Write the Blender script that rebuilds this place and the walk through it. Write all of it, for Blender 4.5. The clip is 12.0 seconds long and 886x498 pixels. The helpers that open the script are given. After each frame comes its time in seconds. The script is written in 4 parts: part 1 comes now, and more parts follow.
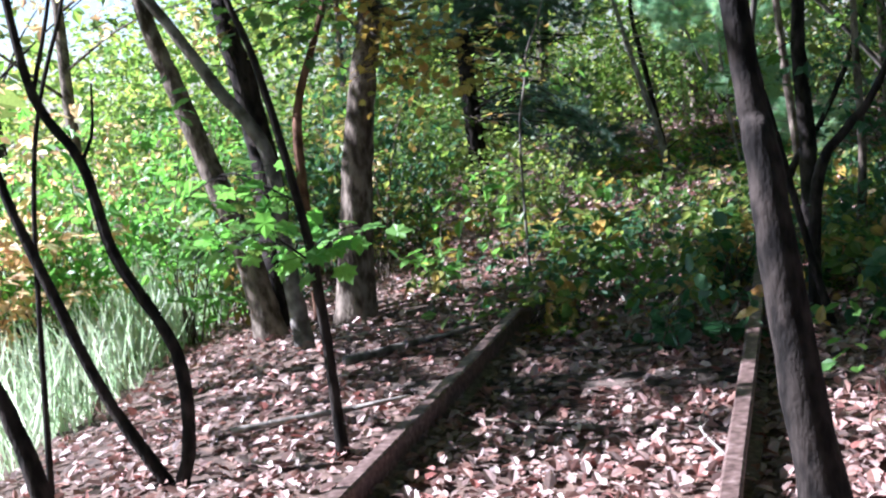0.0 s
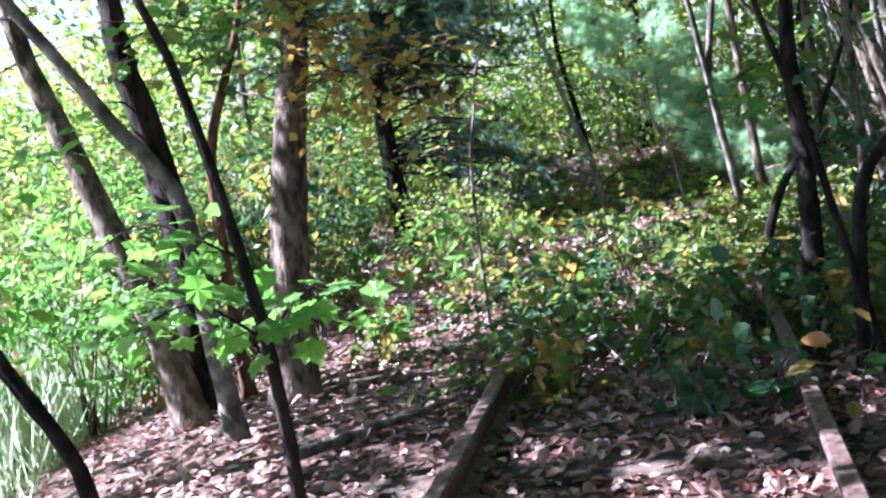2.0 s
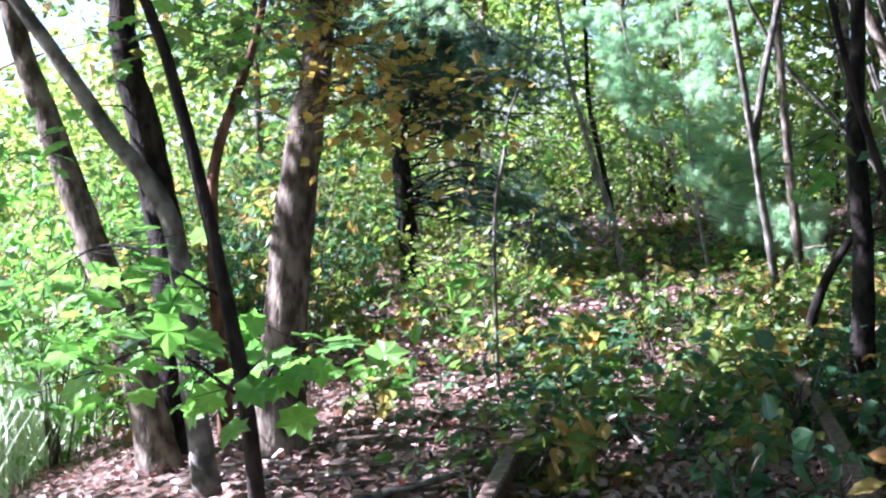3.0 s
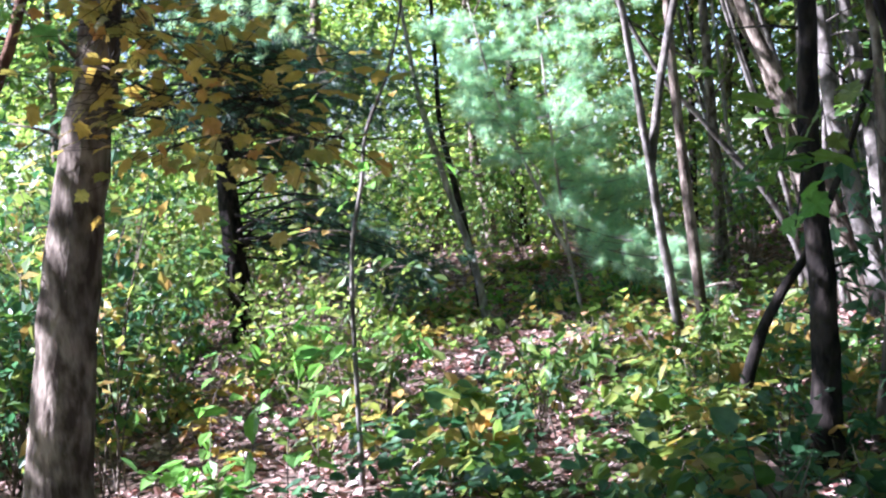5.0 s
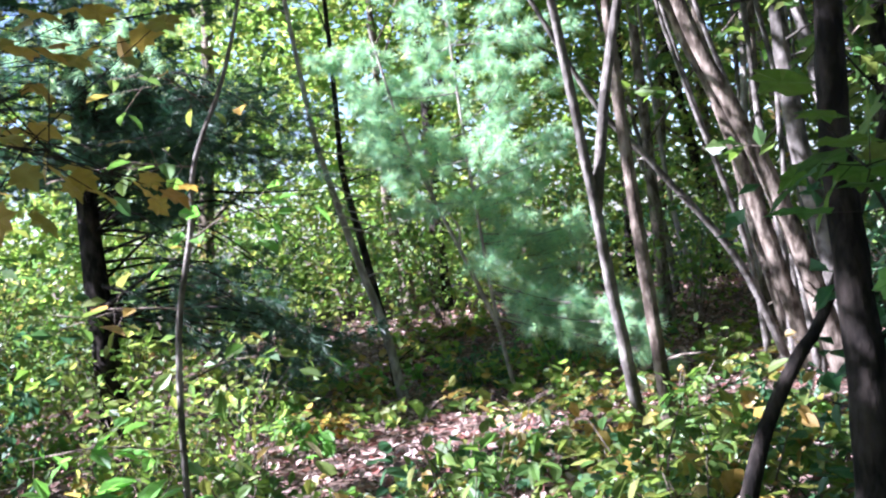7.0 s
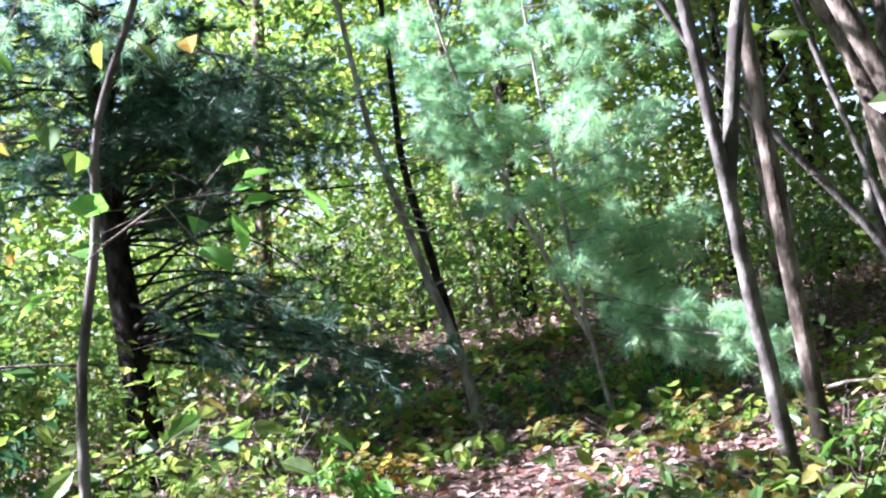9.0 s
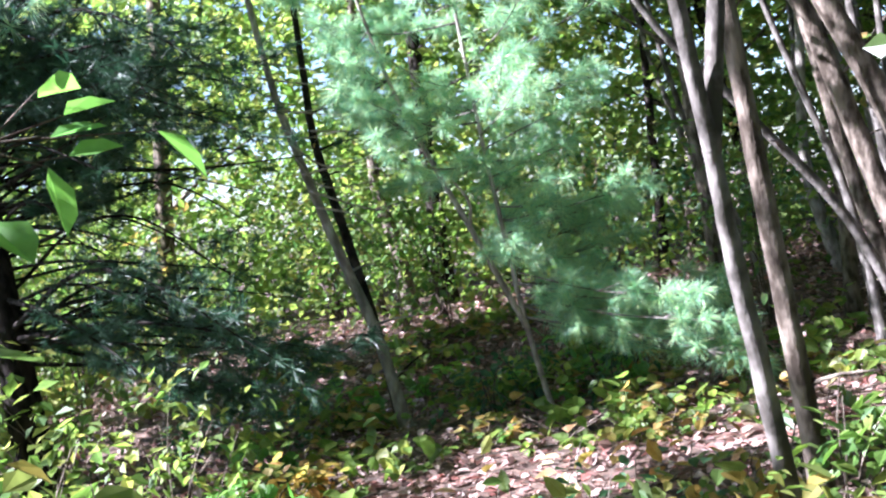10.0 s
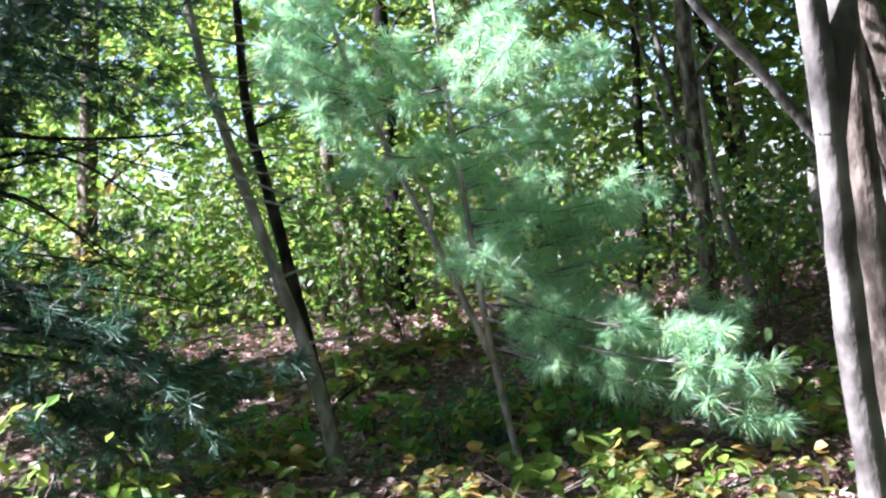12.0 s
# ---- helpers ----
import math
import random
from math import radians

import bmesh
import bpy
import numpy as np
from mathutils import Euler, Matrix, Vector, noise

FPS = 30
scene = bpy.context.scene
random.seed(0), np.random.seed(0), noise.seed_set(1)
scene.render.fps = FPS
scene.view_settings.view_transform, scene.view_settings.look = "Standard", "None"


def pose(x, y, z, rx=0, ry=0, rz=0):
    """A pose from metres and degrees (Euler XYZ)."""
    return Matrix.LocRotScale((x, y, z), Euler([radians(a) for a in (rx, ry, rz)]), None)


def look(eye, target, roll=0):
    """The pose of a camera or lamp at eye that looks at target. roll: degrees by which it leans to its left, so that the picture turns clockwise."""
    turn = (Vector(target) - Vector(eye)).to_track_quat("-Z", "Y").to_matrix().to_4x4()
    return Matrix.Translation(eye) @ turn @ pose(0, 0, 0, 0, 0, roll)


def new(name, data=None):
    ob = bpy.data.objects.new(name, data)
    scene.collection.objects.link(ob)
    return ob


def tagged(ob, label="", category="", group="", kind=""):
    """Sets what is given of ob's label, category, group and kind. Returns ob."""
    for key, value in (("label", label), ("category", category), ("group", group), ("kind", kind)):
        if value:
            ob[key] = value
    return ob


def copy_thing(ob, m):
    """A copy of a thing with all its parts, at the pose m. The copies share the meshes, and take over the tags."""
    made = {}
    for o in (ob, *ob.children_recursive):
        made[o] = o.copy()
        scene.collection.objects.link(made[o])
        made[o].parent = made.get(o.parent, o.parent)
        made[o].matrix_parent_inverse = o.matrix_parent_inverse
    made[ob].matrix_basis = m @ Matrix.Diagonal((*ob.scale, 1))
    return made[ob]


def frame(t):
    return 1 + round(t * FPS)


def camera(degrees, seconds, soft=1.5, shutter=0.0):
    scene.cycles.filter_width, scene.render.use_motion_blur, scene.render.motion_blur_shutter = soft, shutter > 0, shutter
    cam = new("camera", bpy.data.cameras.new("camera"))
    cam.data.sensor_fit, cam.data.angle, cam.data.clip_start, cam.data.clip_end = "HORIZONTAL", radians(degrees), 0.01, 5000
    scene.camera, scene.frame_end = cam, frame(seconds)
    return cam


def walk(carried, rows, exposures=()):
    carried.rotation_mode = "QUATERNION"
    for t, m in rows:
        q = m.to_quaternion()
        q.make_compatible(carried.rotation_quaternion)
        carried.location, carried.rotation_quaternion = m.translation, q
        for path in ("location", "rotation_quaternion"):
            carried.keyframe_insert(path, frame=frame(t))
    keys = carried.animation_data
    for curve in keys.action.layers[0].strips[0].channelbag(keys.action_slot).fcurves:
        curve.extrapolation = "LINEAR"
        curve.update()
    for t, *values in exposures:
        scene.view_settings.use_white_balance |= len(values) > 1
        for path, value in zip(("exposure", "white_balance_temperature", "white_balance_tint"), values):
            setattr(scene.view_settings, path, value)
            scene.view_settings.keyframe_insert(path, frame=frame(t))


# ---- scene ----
cam = camera(41.8, 12.0, soft=2.3)
METRES, EYE, TILT, LEAN, TURN = 9.0, 1.55, -8.5, 7.0, 0.0
ROWS = [
    (0.0, 0.0, 0.0, 0.0, -0.0, 0.0, -0.0),
    (0.5, -0.0029, 0.0277, 0.0028, 1.75, 1.53, -0.38),
    (1.0, -0.0248, 0.0649, -0.0024, -0.06, 2.93, 5.56),
    (1.5, -0.0398, 0.0924, -0.0004, -4.78, 2.43, 5.0),
    (2.0, -0.0349, 0.1395, 0.0048, -5.06, 2.38, 3.1),
    (2.5, -0.0312, 0.1678, 0.0113, -3.91, 2.86, 1.16),
    (3.0, -0.0369, 0.2123, 0.0125, -5.31, 4.58, -2.67),
    (5.0, -0.0256, 0.3906, 0.0377, -13.31, 6.48, -0.09),
    (5.5, -0.0078, 0.4368, 0.0431, -14.9, 8.44, 0.53),
    (6.0, 0.0096, 0.4763, 0.0517, -15.28, 8.21, 1.47),
    (6.5, 0.0178, 0.5196, 0.0591, -17.64, 9.19, 0.46),
    (7.0, 0.0361, 0.5625, 0.0635, -16.61, 9.51, 2.18),
    (9.0, 0.0857, 0.7168, 0.0914, -12.31, 9.76, 3.27),
    (9.5, 0.0956, 0.7602, 0.0932, -13.73, 9.49, 3.18),
    (10.0, 0.1013, 0.8022, 0.1047, -16.39, 8.65, 5.1),
    (10.5, 0.1201, 0.846, 0.1074, -16.99, 7.96, 6.07),
    (11.0, 0.1369, 0.8792, 0.121, -17.33, 8.61, 4.82),
    (11.5, 0.1477, 0.9116, 0.1236, -19.88, 9.21, 3.46),
    (12.0, 0.1512, 0.9444, 0.1308, -18.73, 8.64, 2.1),
]
walk(cam, [(t, pose(0, 0, EYE, TILT, LEAN, TURN) @ pose(METRES * x, METRES * y, METRES * z, 90 + pitch, roll, yaw)) for t, x, y, z, yaw, pitch, roll in ROWS],
     exposures=((0.0, 2.22, 5250, 21), (1.5, 2.65, 5150, 27), (3.0, 2.88, 5200, 27), (5.0, 2.88, 5250, 27), (7.0, 2.8, 5300, 26), (12.0, 2.8, 5350, 23)))

# ---- world and sun ----
SUN_AZ, SUN_EL = radians(-82), radians(42)     # from +y towards -x; height over the horizon
SUN_WAY = Vector((math.sin(SUN_AZ) * math.cos(SUN_EL), math.cos(SUN_AZ) * math.cos(SUN_EL), math.sin(SUN_EL)))
world = bpy.data.worlds.new("sky")
world.use_nodes = True
scene.world = world
sky = world.node_tree.nodes.new("ShaderNodeTexSky")
sky.sky_type, sky.sun_disc, sky.sun_elevation, sky.sun_rotation = "NISHITA", False, SUN_EL, SUN_AZ
world.node_tree.links.new(sky.outputs[0], world.node_tree.nodes["Background"].inputs[0])
world.node_tree.nodes["Background"].inputs[1].default_value = 0.05
sun_data = bpy.data.lights.new("sun", "SUN")
sun_data.energy, sun_data.angle, sun_data.color = 5.0, radians(0.5), (1.0, 0.95, 0.86)
sun = new("sun", sun_data)
sun.matrix_world = look(SUN_WAY * 60, (0, 0, 0))

rng = np.random.default_rng(7)


# ---- materials ----
def nodes_of(name):
    m = bpy.data.materials.new(name)
    m.use_nodes = True
    nt = m.node_tree
    return m, nt, nt.nodes["Principled BSDF"]


def ramp(nt, stops, interpolation="LINEAR"):
    r = nt.nodes.new("ShaderNodeValToRGB")
    r.color_ramp.interpolation = interpolation
    while len(r.color_ramp.elements) < len(stops):
        r.color_ramp.elements.new(0.5)
    for e, (p, c) in zip(r.color_ramp.elements, stops):
        e.position, e.color = p, (*c, 1)
    return r


def noise_tex(nt, scale, detail=4, stretch=(1, 1, 1)):
    co = nt.nodes.new("ShaderNodeTexCoord")
    mp = nt.nodes.new("ShaderNodeMapping")
    mp.inputs["Scale"].default_value = stretch
    n = nt.nodes.new("ShaderNodeTexNoise")
    n.inputs["Scale"].default_value, n.inputs["Detail"].default_value = scale, detail
    nt.links.new(co.outputs["Object"], mp.inputs["Vector"])
    nt.links.new(mp.outputs[0], n.inputs["Vector"])
    return n


def leaf_material(name, colours, glow=0.45, rough=0.45):
    """Leaves: each one takes a tone of its own, light shines through."""
    m, nt, p = nodes_of(name)
    geo = nt.nodes.new("ShaderNodeNewGeometry")
    r = ramp(nt, [(i / max(1, len(colours) - 1), c) for i, c in enumerate(colours)])
    nt.links.new(geo.outputs["Random Per Island"], r.inputs[0])
    n = noise_tex(nt, 35, 2)
    hsv = nt.nodes.new("ShaderNodeHueSaturation")
    mr = nt.nodes.new("ShaderNodeMapRange")
    mr.inputs["To Min"].default_value, mr.inputs["To Max"].default_value = 0.6, 1.35
    nt.links.new(n.outputs[0], mr.inputs[0])
    nt.links.new(mr.outputs[0], hsv.inputs["Value"])
    nt.links.new(r.outputs[0], hsv.inputs["Color"])
    nt.links.new(hsv.outputs[0], p.inputs["Base Color"])
    p.inputs["Roughness"].default_value = rough
    tr = nt.nodes.new("ShaderNodeBsdfTranslucent")
    bright = nt.nodes.new("ShaderNodeHueSaturation")
    bright.inputs["Value"].default_value, bright.inputs["Saturation"].default_value = 1.7, 1.08
    nt.links.new(hsv.outputs[0], bright.inputs["Color"])
    nt.links.new(bright.outputs[0], tr.inputs["Color"])
    mix = nt.nodes.new("ShaderNodeMixShader")
    mix.inputs[0].default_value = glow
    nt.links.new(p.outputs[0], mix.inputs[1])
    nt.links.new(tr.outputs[0], mix.inputs[2])
    nt.links.new(mix.outputs[0], nt.nodes["Material Output"].inputs["Surface"])
    return m


def bark_material(name, dark, light, scale=18, depth=0.35, grain=0.45):
    m, nt, p = nodes_of(name)
    fine = noise_tex(nt, scale, 6, (1, 1, grain))
    broad = noise_tex(nt, 3.2, 3)
    r = ramp(nt, [(0.4, dark), (0.62, light)])
    nt.links.new(fine.outputs[0], r.inputs[0])
    mix = nt.nodes.new("ShaderNodeMix")
    mix.data_type, mix.blend_type = "RGBA", "MULTIPLY"
    mix.inputs["Factor"].default_value = 0.7
    r2 = ramp(nt, [(0.36, (0.42, 0.42, 0.4)), (0.62, (1, 0.98, 0.95))])
    nt.links.new(broad.outputs[0], r2.inputs[0])
    nt.links.new(r.outputs[0], mix.inputs["A"])
    nt.links.new(r2.outputs[0], mix.inputs["B"])
    nt.links.new(mix.outputs["Result"], p.inputs["Base Color"])
    b = nt.nodes.new("ShaderNodeBump")
    b.inputs["Strength"].default_value, b.inputs["Distance"].default_value = depth, 0.035
    crack = noise_tex(nt, scale * 3.5, 5, (1, 1, 0.35))
    add = nt.nodes.new("ShaderNodeMath")
    nt.links.new(fine.outputs[0], add.inputs[0])
    nt.links.new(crack.outputs[0], add.inputs[1])
    nt.links.new(add.outputs[0], b.inputs["Height"])
    nt.links.new(b.outputs[0], p.inputs["Normal"])
    p.inputs["Roughness"].default_value, p.inputs["Specular IOR Level"].default_value = 0.88, 0.15
    return m


GREEN = leaf_material("leaf_green", [(0.05, 0.105, 0.025), (0.09, 0.17, 0.035), (0.17, 0.25, 0.05), (0.06, 0.13, 0.045), (0.2, 0.23, 0.06)])
MIXED = leaf_material("leaf_turning", [(0.055, 0.12, 0.028), (0.1, 0.17, 0.04), (0.24, 0.25, 0.06), (0.07, 0.13, 0.035), (0.36, 0.28, 0.08), (0.3, 0.18, 0.07)])
YELLOW = leaf_material("leaf_yellow", [(0.3, 0.23, 0.05), (0.42, 0.3, 0.08), (0.2, 0.2, 0.05), (0.4, 0.2, 0.06)])
ORANGE = leaf_material("leaf_orange", [(0.6, 0.42, 0.21), (0.64, 0.54, 0.3), (0.55, 0.32, 0.18), (0.5, 0.5, 0.28)])
BRIGHT = leaf_material("leaf_fresh_green", [(0.11, 0.27, 0.05), (0.17, 0.34, 0.07), (0.1, 0.23, 0.06)], 0.5)
GRASS = leaf_material("grass_blades", [(0.28, 0.4, 0.22), (0.4, 0.49, 0.32), (0.5, 0.54, 0.4)], 0.5)
# darker copy of the leaf green, with the shade put into the colour
SHADED_GREEN = leaf_material("leaf_shaded_green", [(0.03, 0.085, 0.035), (0.05, 0.12, 0.05), (0.08, 0.16, 0.08)], 0.4)
# pale tones; also used for the sun glare on the old pine's bough
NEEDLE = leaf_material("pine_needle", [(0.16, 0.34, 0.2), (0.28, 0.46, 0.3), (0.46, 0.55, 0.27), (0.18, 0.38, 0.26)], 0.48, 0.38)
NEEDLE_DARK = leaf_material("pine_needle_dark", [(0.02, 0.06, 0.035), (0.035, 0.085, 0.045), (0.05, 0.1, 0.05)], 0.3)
THICKET = leaf_material("leaf_yellow_green", [(0.1, 0.18, 0.035), (0.2, 0.29, 0.06), (0.07, 0.13, 0.04), (0.3, 0.32, 0.08), (0.13, 0.24, 0.05)], 0.55)
LITTER = leaf_material("dead_leaf", [(0.18, 0.1, 0.085), (0.3, 0.17, 0.13), (0.1, 0.055, 0.045), (0.42, 0.31, 0.28), (0.28, 0.1, 0.08), (0.5, 0.39, 0.35), (0.14, 0.08, 0.07)], 0.12, 0.5)
BARK = bark_material("bark_grey_brown", (0.07, 0.054, 0.042), (0.28, 0.23, 0.19))
# dark bark made near-black: the shade on the trunks is in this colour
BARK_DARK_SHADED = bark_material("bark_dark_shaded", (0.012, 0.01, 0.009), (0.05, 0.04, 0.035))
BARK_SMOOTH = bark_material("bark_smooth_grey", (0.09, 0.08, 0.07), (0.29, 0.26, 0.24), 11, 0.25, 0.8)
BARK_RED = bark_material("bark_reddish", (0.09, 0.045, 0.03), (0.22, 0.12, 0.08))
# pale wood; on the leaning tree and pine stems it stands in for sunlight
TWIG_PALE = bark_material("twig_pale", (0.24, 0.21, 0.19), (0.45, 0.41, 0.37), 22, 0.2)

SOIL, _nt, _p = nodes_of("woodland_soil")
_a, _b = noise_tex(_nt, 14, 6), noise_tex(_nt, 0.8, 4)
_r = ramp(_nt, [(0.3, (0.03, 0.02, 0.014)), (0.5, (0.09, 0.055, 0.04)), (0.72, (0.2, 0.13, 0.1))])
_nt.links.new(_a.outputs[0], _r.inputs[0])
_m = _nt.nodes.new("ShaderNodeMix")
_m.data_type, _m.blend_type = "RGBA", "MULTIPLY"
_m.inputs["Factor"].default_value = 0.6
_r2 = ramp(_nt, [(0.35, (0.55, 0.5, 0.42)), (0.65, (1, 1, 1))])
_nt.links.new(_b.outputs[0], _r2.inputs[0])
_nt.links.new(_r.outputs[0], _m.inputs["A"])
_nt.links.new(_r2.outputs[0], _m.inputs["B"])
_nt.links.new(_m.outputs["Result"], _p.inputs["Base Color"])
_bp = _nt.nodes.new("ShaderNodeBump")
_bp.inputs["Strength"].default_value, _bp.inputs["Distance"].default_value = 0.9, 0.03
_nt.links.new(_a.outputs[0], _bp.inputs["Height"])
_nt.links.new(_bp.outputs[0], _p.inputs["Normal"])
_p.inputs["Roughness"].default_value = 0.95

RUST, _nt, _p = nodes_of("rusted_rail_steel")
_a = noise_tex(_nt, 30, 6)
_r = ramp(_nt, [(0.3, (0.06, 0.035, 0.03)), (0.55, (0.17, 0.11, 0.095)), (0.75, (0.3, 0.22, 0.2))])
_nt.links.new(_a.outputs[0], _r.inputs[0])
_nt.links.new(_r.outputs[0], _p.inputs["Base Color"])
_bp = _nt.nodes.new("ShaderNodeBump")
_bp.inputs["Strength"].default_value, _bp.inputs["Distance"].default_value = 0.4, 0.004
_nt.links.new(_a.outputs[0], _bp.inputs["Height"])
_nt.links.new(_bp.outputs[0], _p.inputs["Normal"])
_p.inputs["Roughness"].default_value, _p.inputs["Metallic"].default_value = 0.55, 0.35
TIE = bark_material("weathered_tie_wood", (0.03, 0.024, 0.02), (0.13, 0.1, 0.085), 12)


# ---- mesh helpers ----
def build(name, verts, faces, mat, parent=None, smooth=False):
    """A mesh from an array of vertices and a list of equal-sized or mixed faces."""
    me = bpy.data.meshes.new(name)
    me.from_pydata(verts if isinstance(verts, list) else verts.tolist(), [], faces if isinstance(faces, list) else faces.tolist())
    me.materials.append(mat)
    if smooth:
        me.shade_smooth()
    ob = new(name, me)
    ob.parent = parent
    return ob


def thing(name, x, y, z=0.0):
    ob = new(name)
    ob.empty_display_size = 0.1
    ob.location = (x, y, z)
    return ob


def step(a, b, v):
    v = np.clip((v - a) / (b - a), 0, 1)
    return v * v * (3 - 2 * v)


def ground_z(x, y):
    """Height of the woodland floor: a flat track bed, a bank ahead, a meadow lying lower beside it."""
    u = x - 0.28 * y                                     # across the track
    z = 0.33 * step(15.0, 18.0, y) * step(-1, 2, x) - 0.03
    z = z - 0.75 * step(-2.6, -7.0, u) * (1 - step(10, 14, y) * 0.5)
    z = z + 0.25 * step(2.5, 7.0, u)
    z = z + 0.025 * np.sin(1.9 * x + 0.7 * y) * np.cos(1.3 * y - 0.4 * x) + 0.012 * np.sin(5.1 * x) * np.cos(4.3 * y)
    return z


def frames_of(pts):
    pts = np.asarray(pts, float)
    tang = np.gradient(pts, axis=0)
    tang /= np.linalg.norm(tang, axis=1)[:, None] + 1e-9
    ref = np.array([0.83, 0.31, 0.46])
    a = np.cross(tang, ref)
    a /= np.linalg.norm(a, axis=1)[:, None] + 1e-9
    return pts, a, np.cross(tang, a)


def smooth_path(pts, n):
    """Points along a smooth curve through a few given ones (Catmull-Rom)."""
    p = np.asarray(pts, float)
    p = np.vstack([2 * p[0] - p[1], p, 2 * p[-1] - p[-2]])
    out = []
    for i in range(1, len(p) - 2):
        for t in np.linspace(0, 1, n, endpoint=False):
            out.append(0.5 * (2 * p[i] + (p[i + 1] - p[i - 1]) * t + (2 * p[i - 1] - 5 * p[i] + 4 * p[i + 1] - p[i + 2]) * t * t
                              + (3 * p[i] - p[i - 1] - 3 * p[i + 1] + p[i + 2]) * t ** 3))
    out.append(p[-2])
    return np.array(out)


class Tubes:
    """Collects tapered, slightly uneven tubes for one mesh."""

    def __init__(self):
        self.v, self.f, self.n = [], [], 0

    def add(self, pts, r0, r1, sides=6, rough=0.0, flare=0.0):
        pts, a, b = frames_of(pts)
        k = len(pts)
        rad = np.linspace(r0, r1, k)
        if flare:
            rad = rad * (1 + flare * np.exp(-np.arange(k) / 1.3))
        ang = np.linspace(0, 2 * math.pi, sides, endpoint=False)
        rr = rad[:, None] * (1 + rough * rng.normal(size=(k, sides)))
        ring = pts[:, None] + rr[..., None] * (np.cos(ang)[None, :, None] * a[:, None] + np.sin(ang)[None, :, None] * b[:, None])
        self.v.append(ring.reshape(-1, 3))
        for i in range(k - 1):
            for j in range(sides):
                q = self.n + i * sides
                self.f.append((q + j, q + (j + 1) % sides, q + sides + (j + 1) % sides, q + sides + j))
        self.f.append(tuple(self.n + j for j in range(sides))[::-1])
        self.f.append(tuple(self.n + (k - 1) * sides + j for j in range(sides)))
        self.n += k * sides

    def make(self, name, mat, parent, smooth=True):
        return build(name, np.vstack(self.v), self.f, mat, parent, smooth)


# outlines of leaves: (along, across, lift); the spine is folded
OVAL = (np.array([(0, 0, 0), (0.35, 0.27, 0.07), (0.72, 0.2, 0.04), (1, 0, -0.1), (0.72, -0.2, 0.04), (0.35, -0.27, 0.07)]),
        [(0, 1, 2, 3), (0, 3, 4, 5)])
DIAMOND = (np.array([(0, 0, 0), (0.5, 0.3, 0.08), (1, 0, -0.06), (0.5, -0.3, 0.08)]), [(0, 1, 2), (0, 2, 3)])
MAPLE = (np.array([(0.42, 0, 0.0), (0, 0, 0), (-0.02, 0.28, 0.03), (0.2, 0.34, 0.02), (0.32, 0.58, -0.05), (0.5, 0.38, 0.02), (0.74, 0.4, -0.03), (0.74, 0.22, 0.02), (1.05, 0, -0.12),
                   (0.74, -0.22, 0.02), (0.74, -0.4, -0.03), (0.5, -0.38, 0.02), (0.32, -0.58, -0.05), (0.2, -0.34, 0.02), (-0.02, -0.28, 0.03)]),
         [(0, i, i + 1) for i in range(1, 14)] + [(0, 14, 1)])
ROUND = (np.array([(0, 0, 0), (0.12, 0.32, 0.05), (0.5, 0.38, 0.06), (0.82, 0.17, 0.0), (1, 0, -0.1), (0.82, -0.17, 0.0), (0.5, -0.38, 0.06), (0.12, -0.32, 0.05)]),
         [(0, 1, 2, 3, 4), (0, 4, 5, 6, 7)])
CURLED = (np.array([(0, 0, 0), (0.3, 0.32, 0.2), (0.75, 0.24, 0.22), (1, 0, 0.1), (0.75, -0.2, 0.16), (0.3, -0.32, 0.12)]), [(0, 1, 2, 3), (0, 3, 4, 5)])
BLADE = (np.array([(0, 0.009, 0), (0, -0.009, 0), (0.6, -0.007, 0), (0.6, 0.007, 0), (1, 0, -0.14)]), [(0, 1, 2, 3), (3, 2, 4)])


def unit(v):
    return v / (np.linalg.norm(v, axis=-1, keepdims=True) + 1e-9)


def scatter(shape, places, ways, sizes, tilt=0.5, up=(0, 0, 1)):
    """Vertices and faces of one leaf per place: it points along its way, its face turned up, more or less."""
    base, faces = shape
    n = len(places)
    ways = unit(np.asarray(ways, float))
    nrm = unit(np.asarray(up, float) + tilt * rng.normal(size=(n, 3)))
    side = unit(np.cross(nrm, ways))
    nrm = np.cross(ways, side)
    s = np.asarray(sizes, float).reshape(-1, 1, 1) * np.ones((n, 1, 1))
    v = (np.asarray(places)[:, None] + s * (base[None, :, 0:1] * ways[:, None] + base[None, :, 1:2] * side[:, None] + base[None, :, 2:3] * nrm[:, None]))
    k = len(base)
    out = []
    for i in range(n):
        o = i * k
        out.extend(tuple(o + q for q in f) for f in faces)
    return v.reshape(-1, 3), out


def leaves(name, shape, places, ways, sizes, mat, parent=None, tilt=0.5, up=(0, 0, 1)):
    v, f = scatter(shape, places, ways, sizes, tilt, up)
    return build(name, v, f, mat, parent)


def sprays(centre, spread, count, twig, per):
    """Leaf places along many short twigs in an uneven cloud; gives places, ways, and the twigs as lines."""
    c = np.asarray(centre) + rng.normal(size=(count, 3)) * np.asarray(spread)
    d = unit(rng.normal(size=(count, 3)) * (1, 1, 0.45) + (0, 0, -0.12))
    t = np.linspace(0.05, 1, per)
    pl = c[:, None] + d[:, None] * (t[None, :, None] * twig) + rng.normal(size=(count, per, 3)) * 0.02
    w = unit(d[:, None] * 0.7 + rng.normal(size=(count, per, 3)) * (0.7, 0.7, 0.35) + (0, 0, -0.25))
    return pl.reshape(-1, 3), w.reshape(-1, 3), c, d


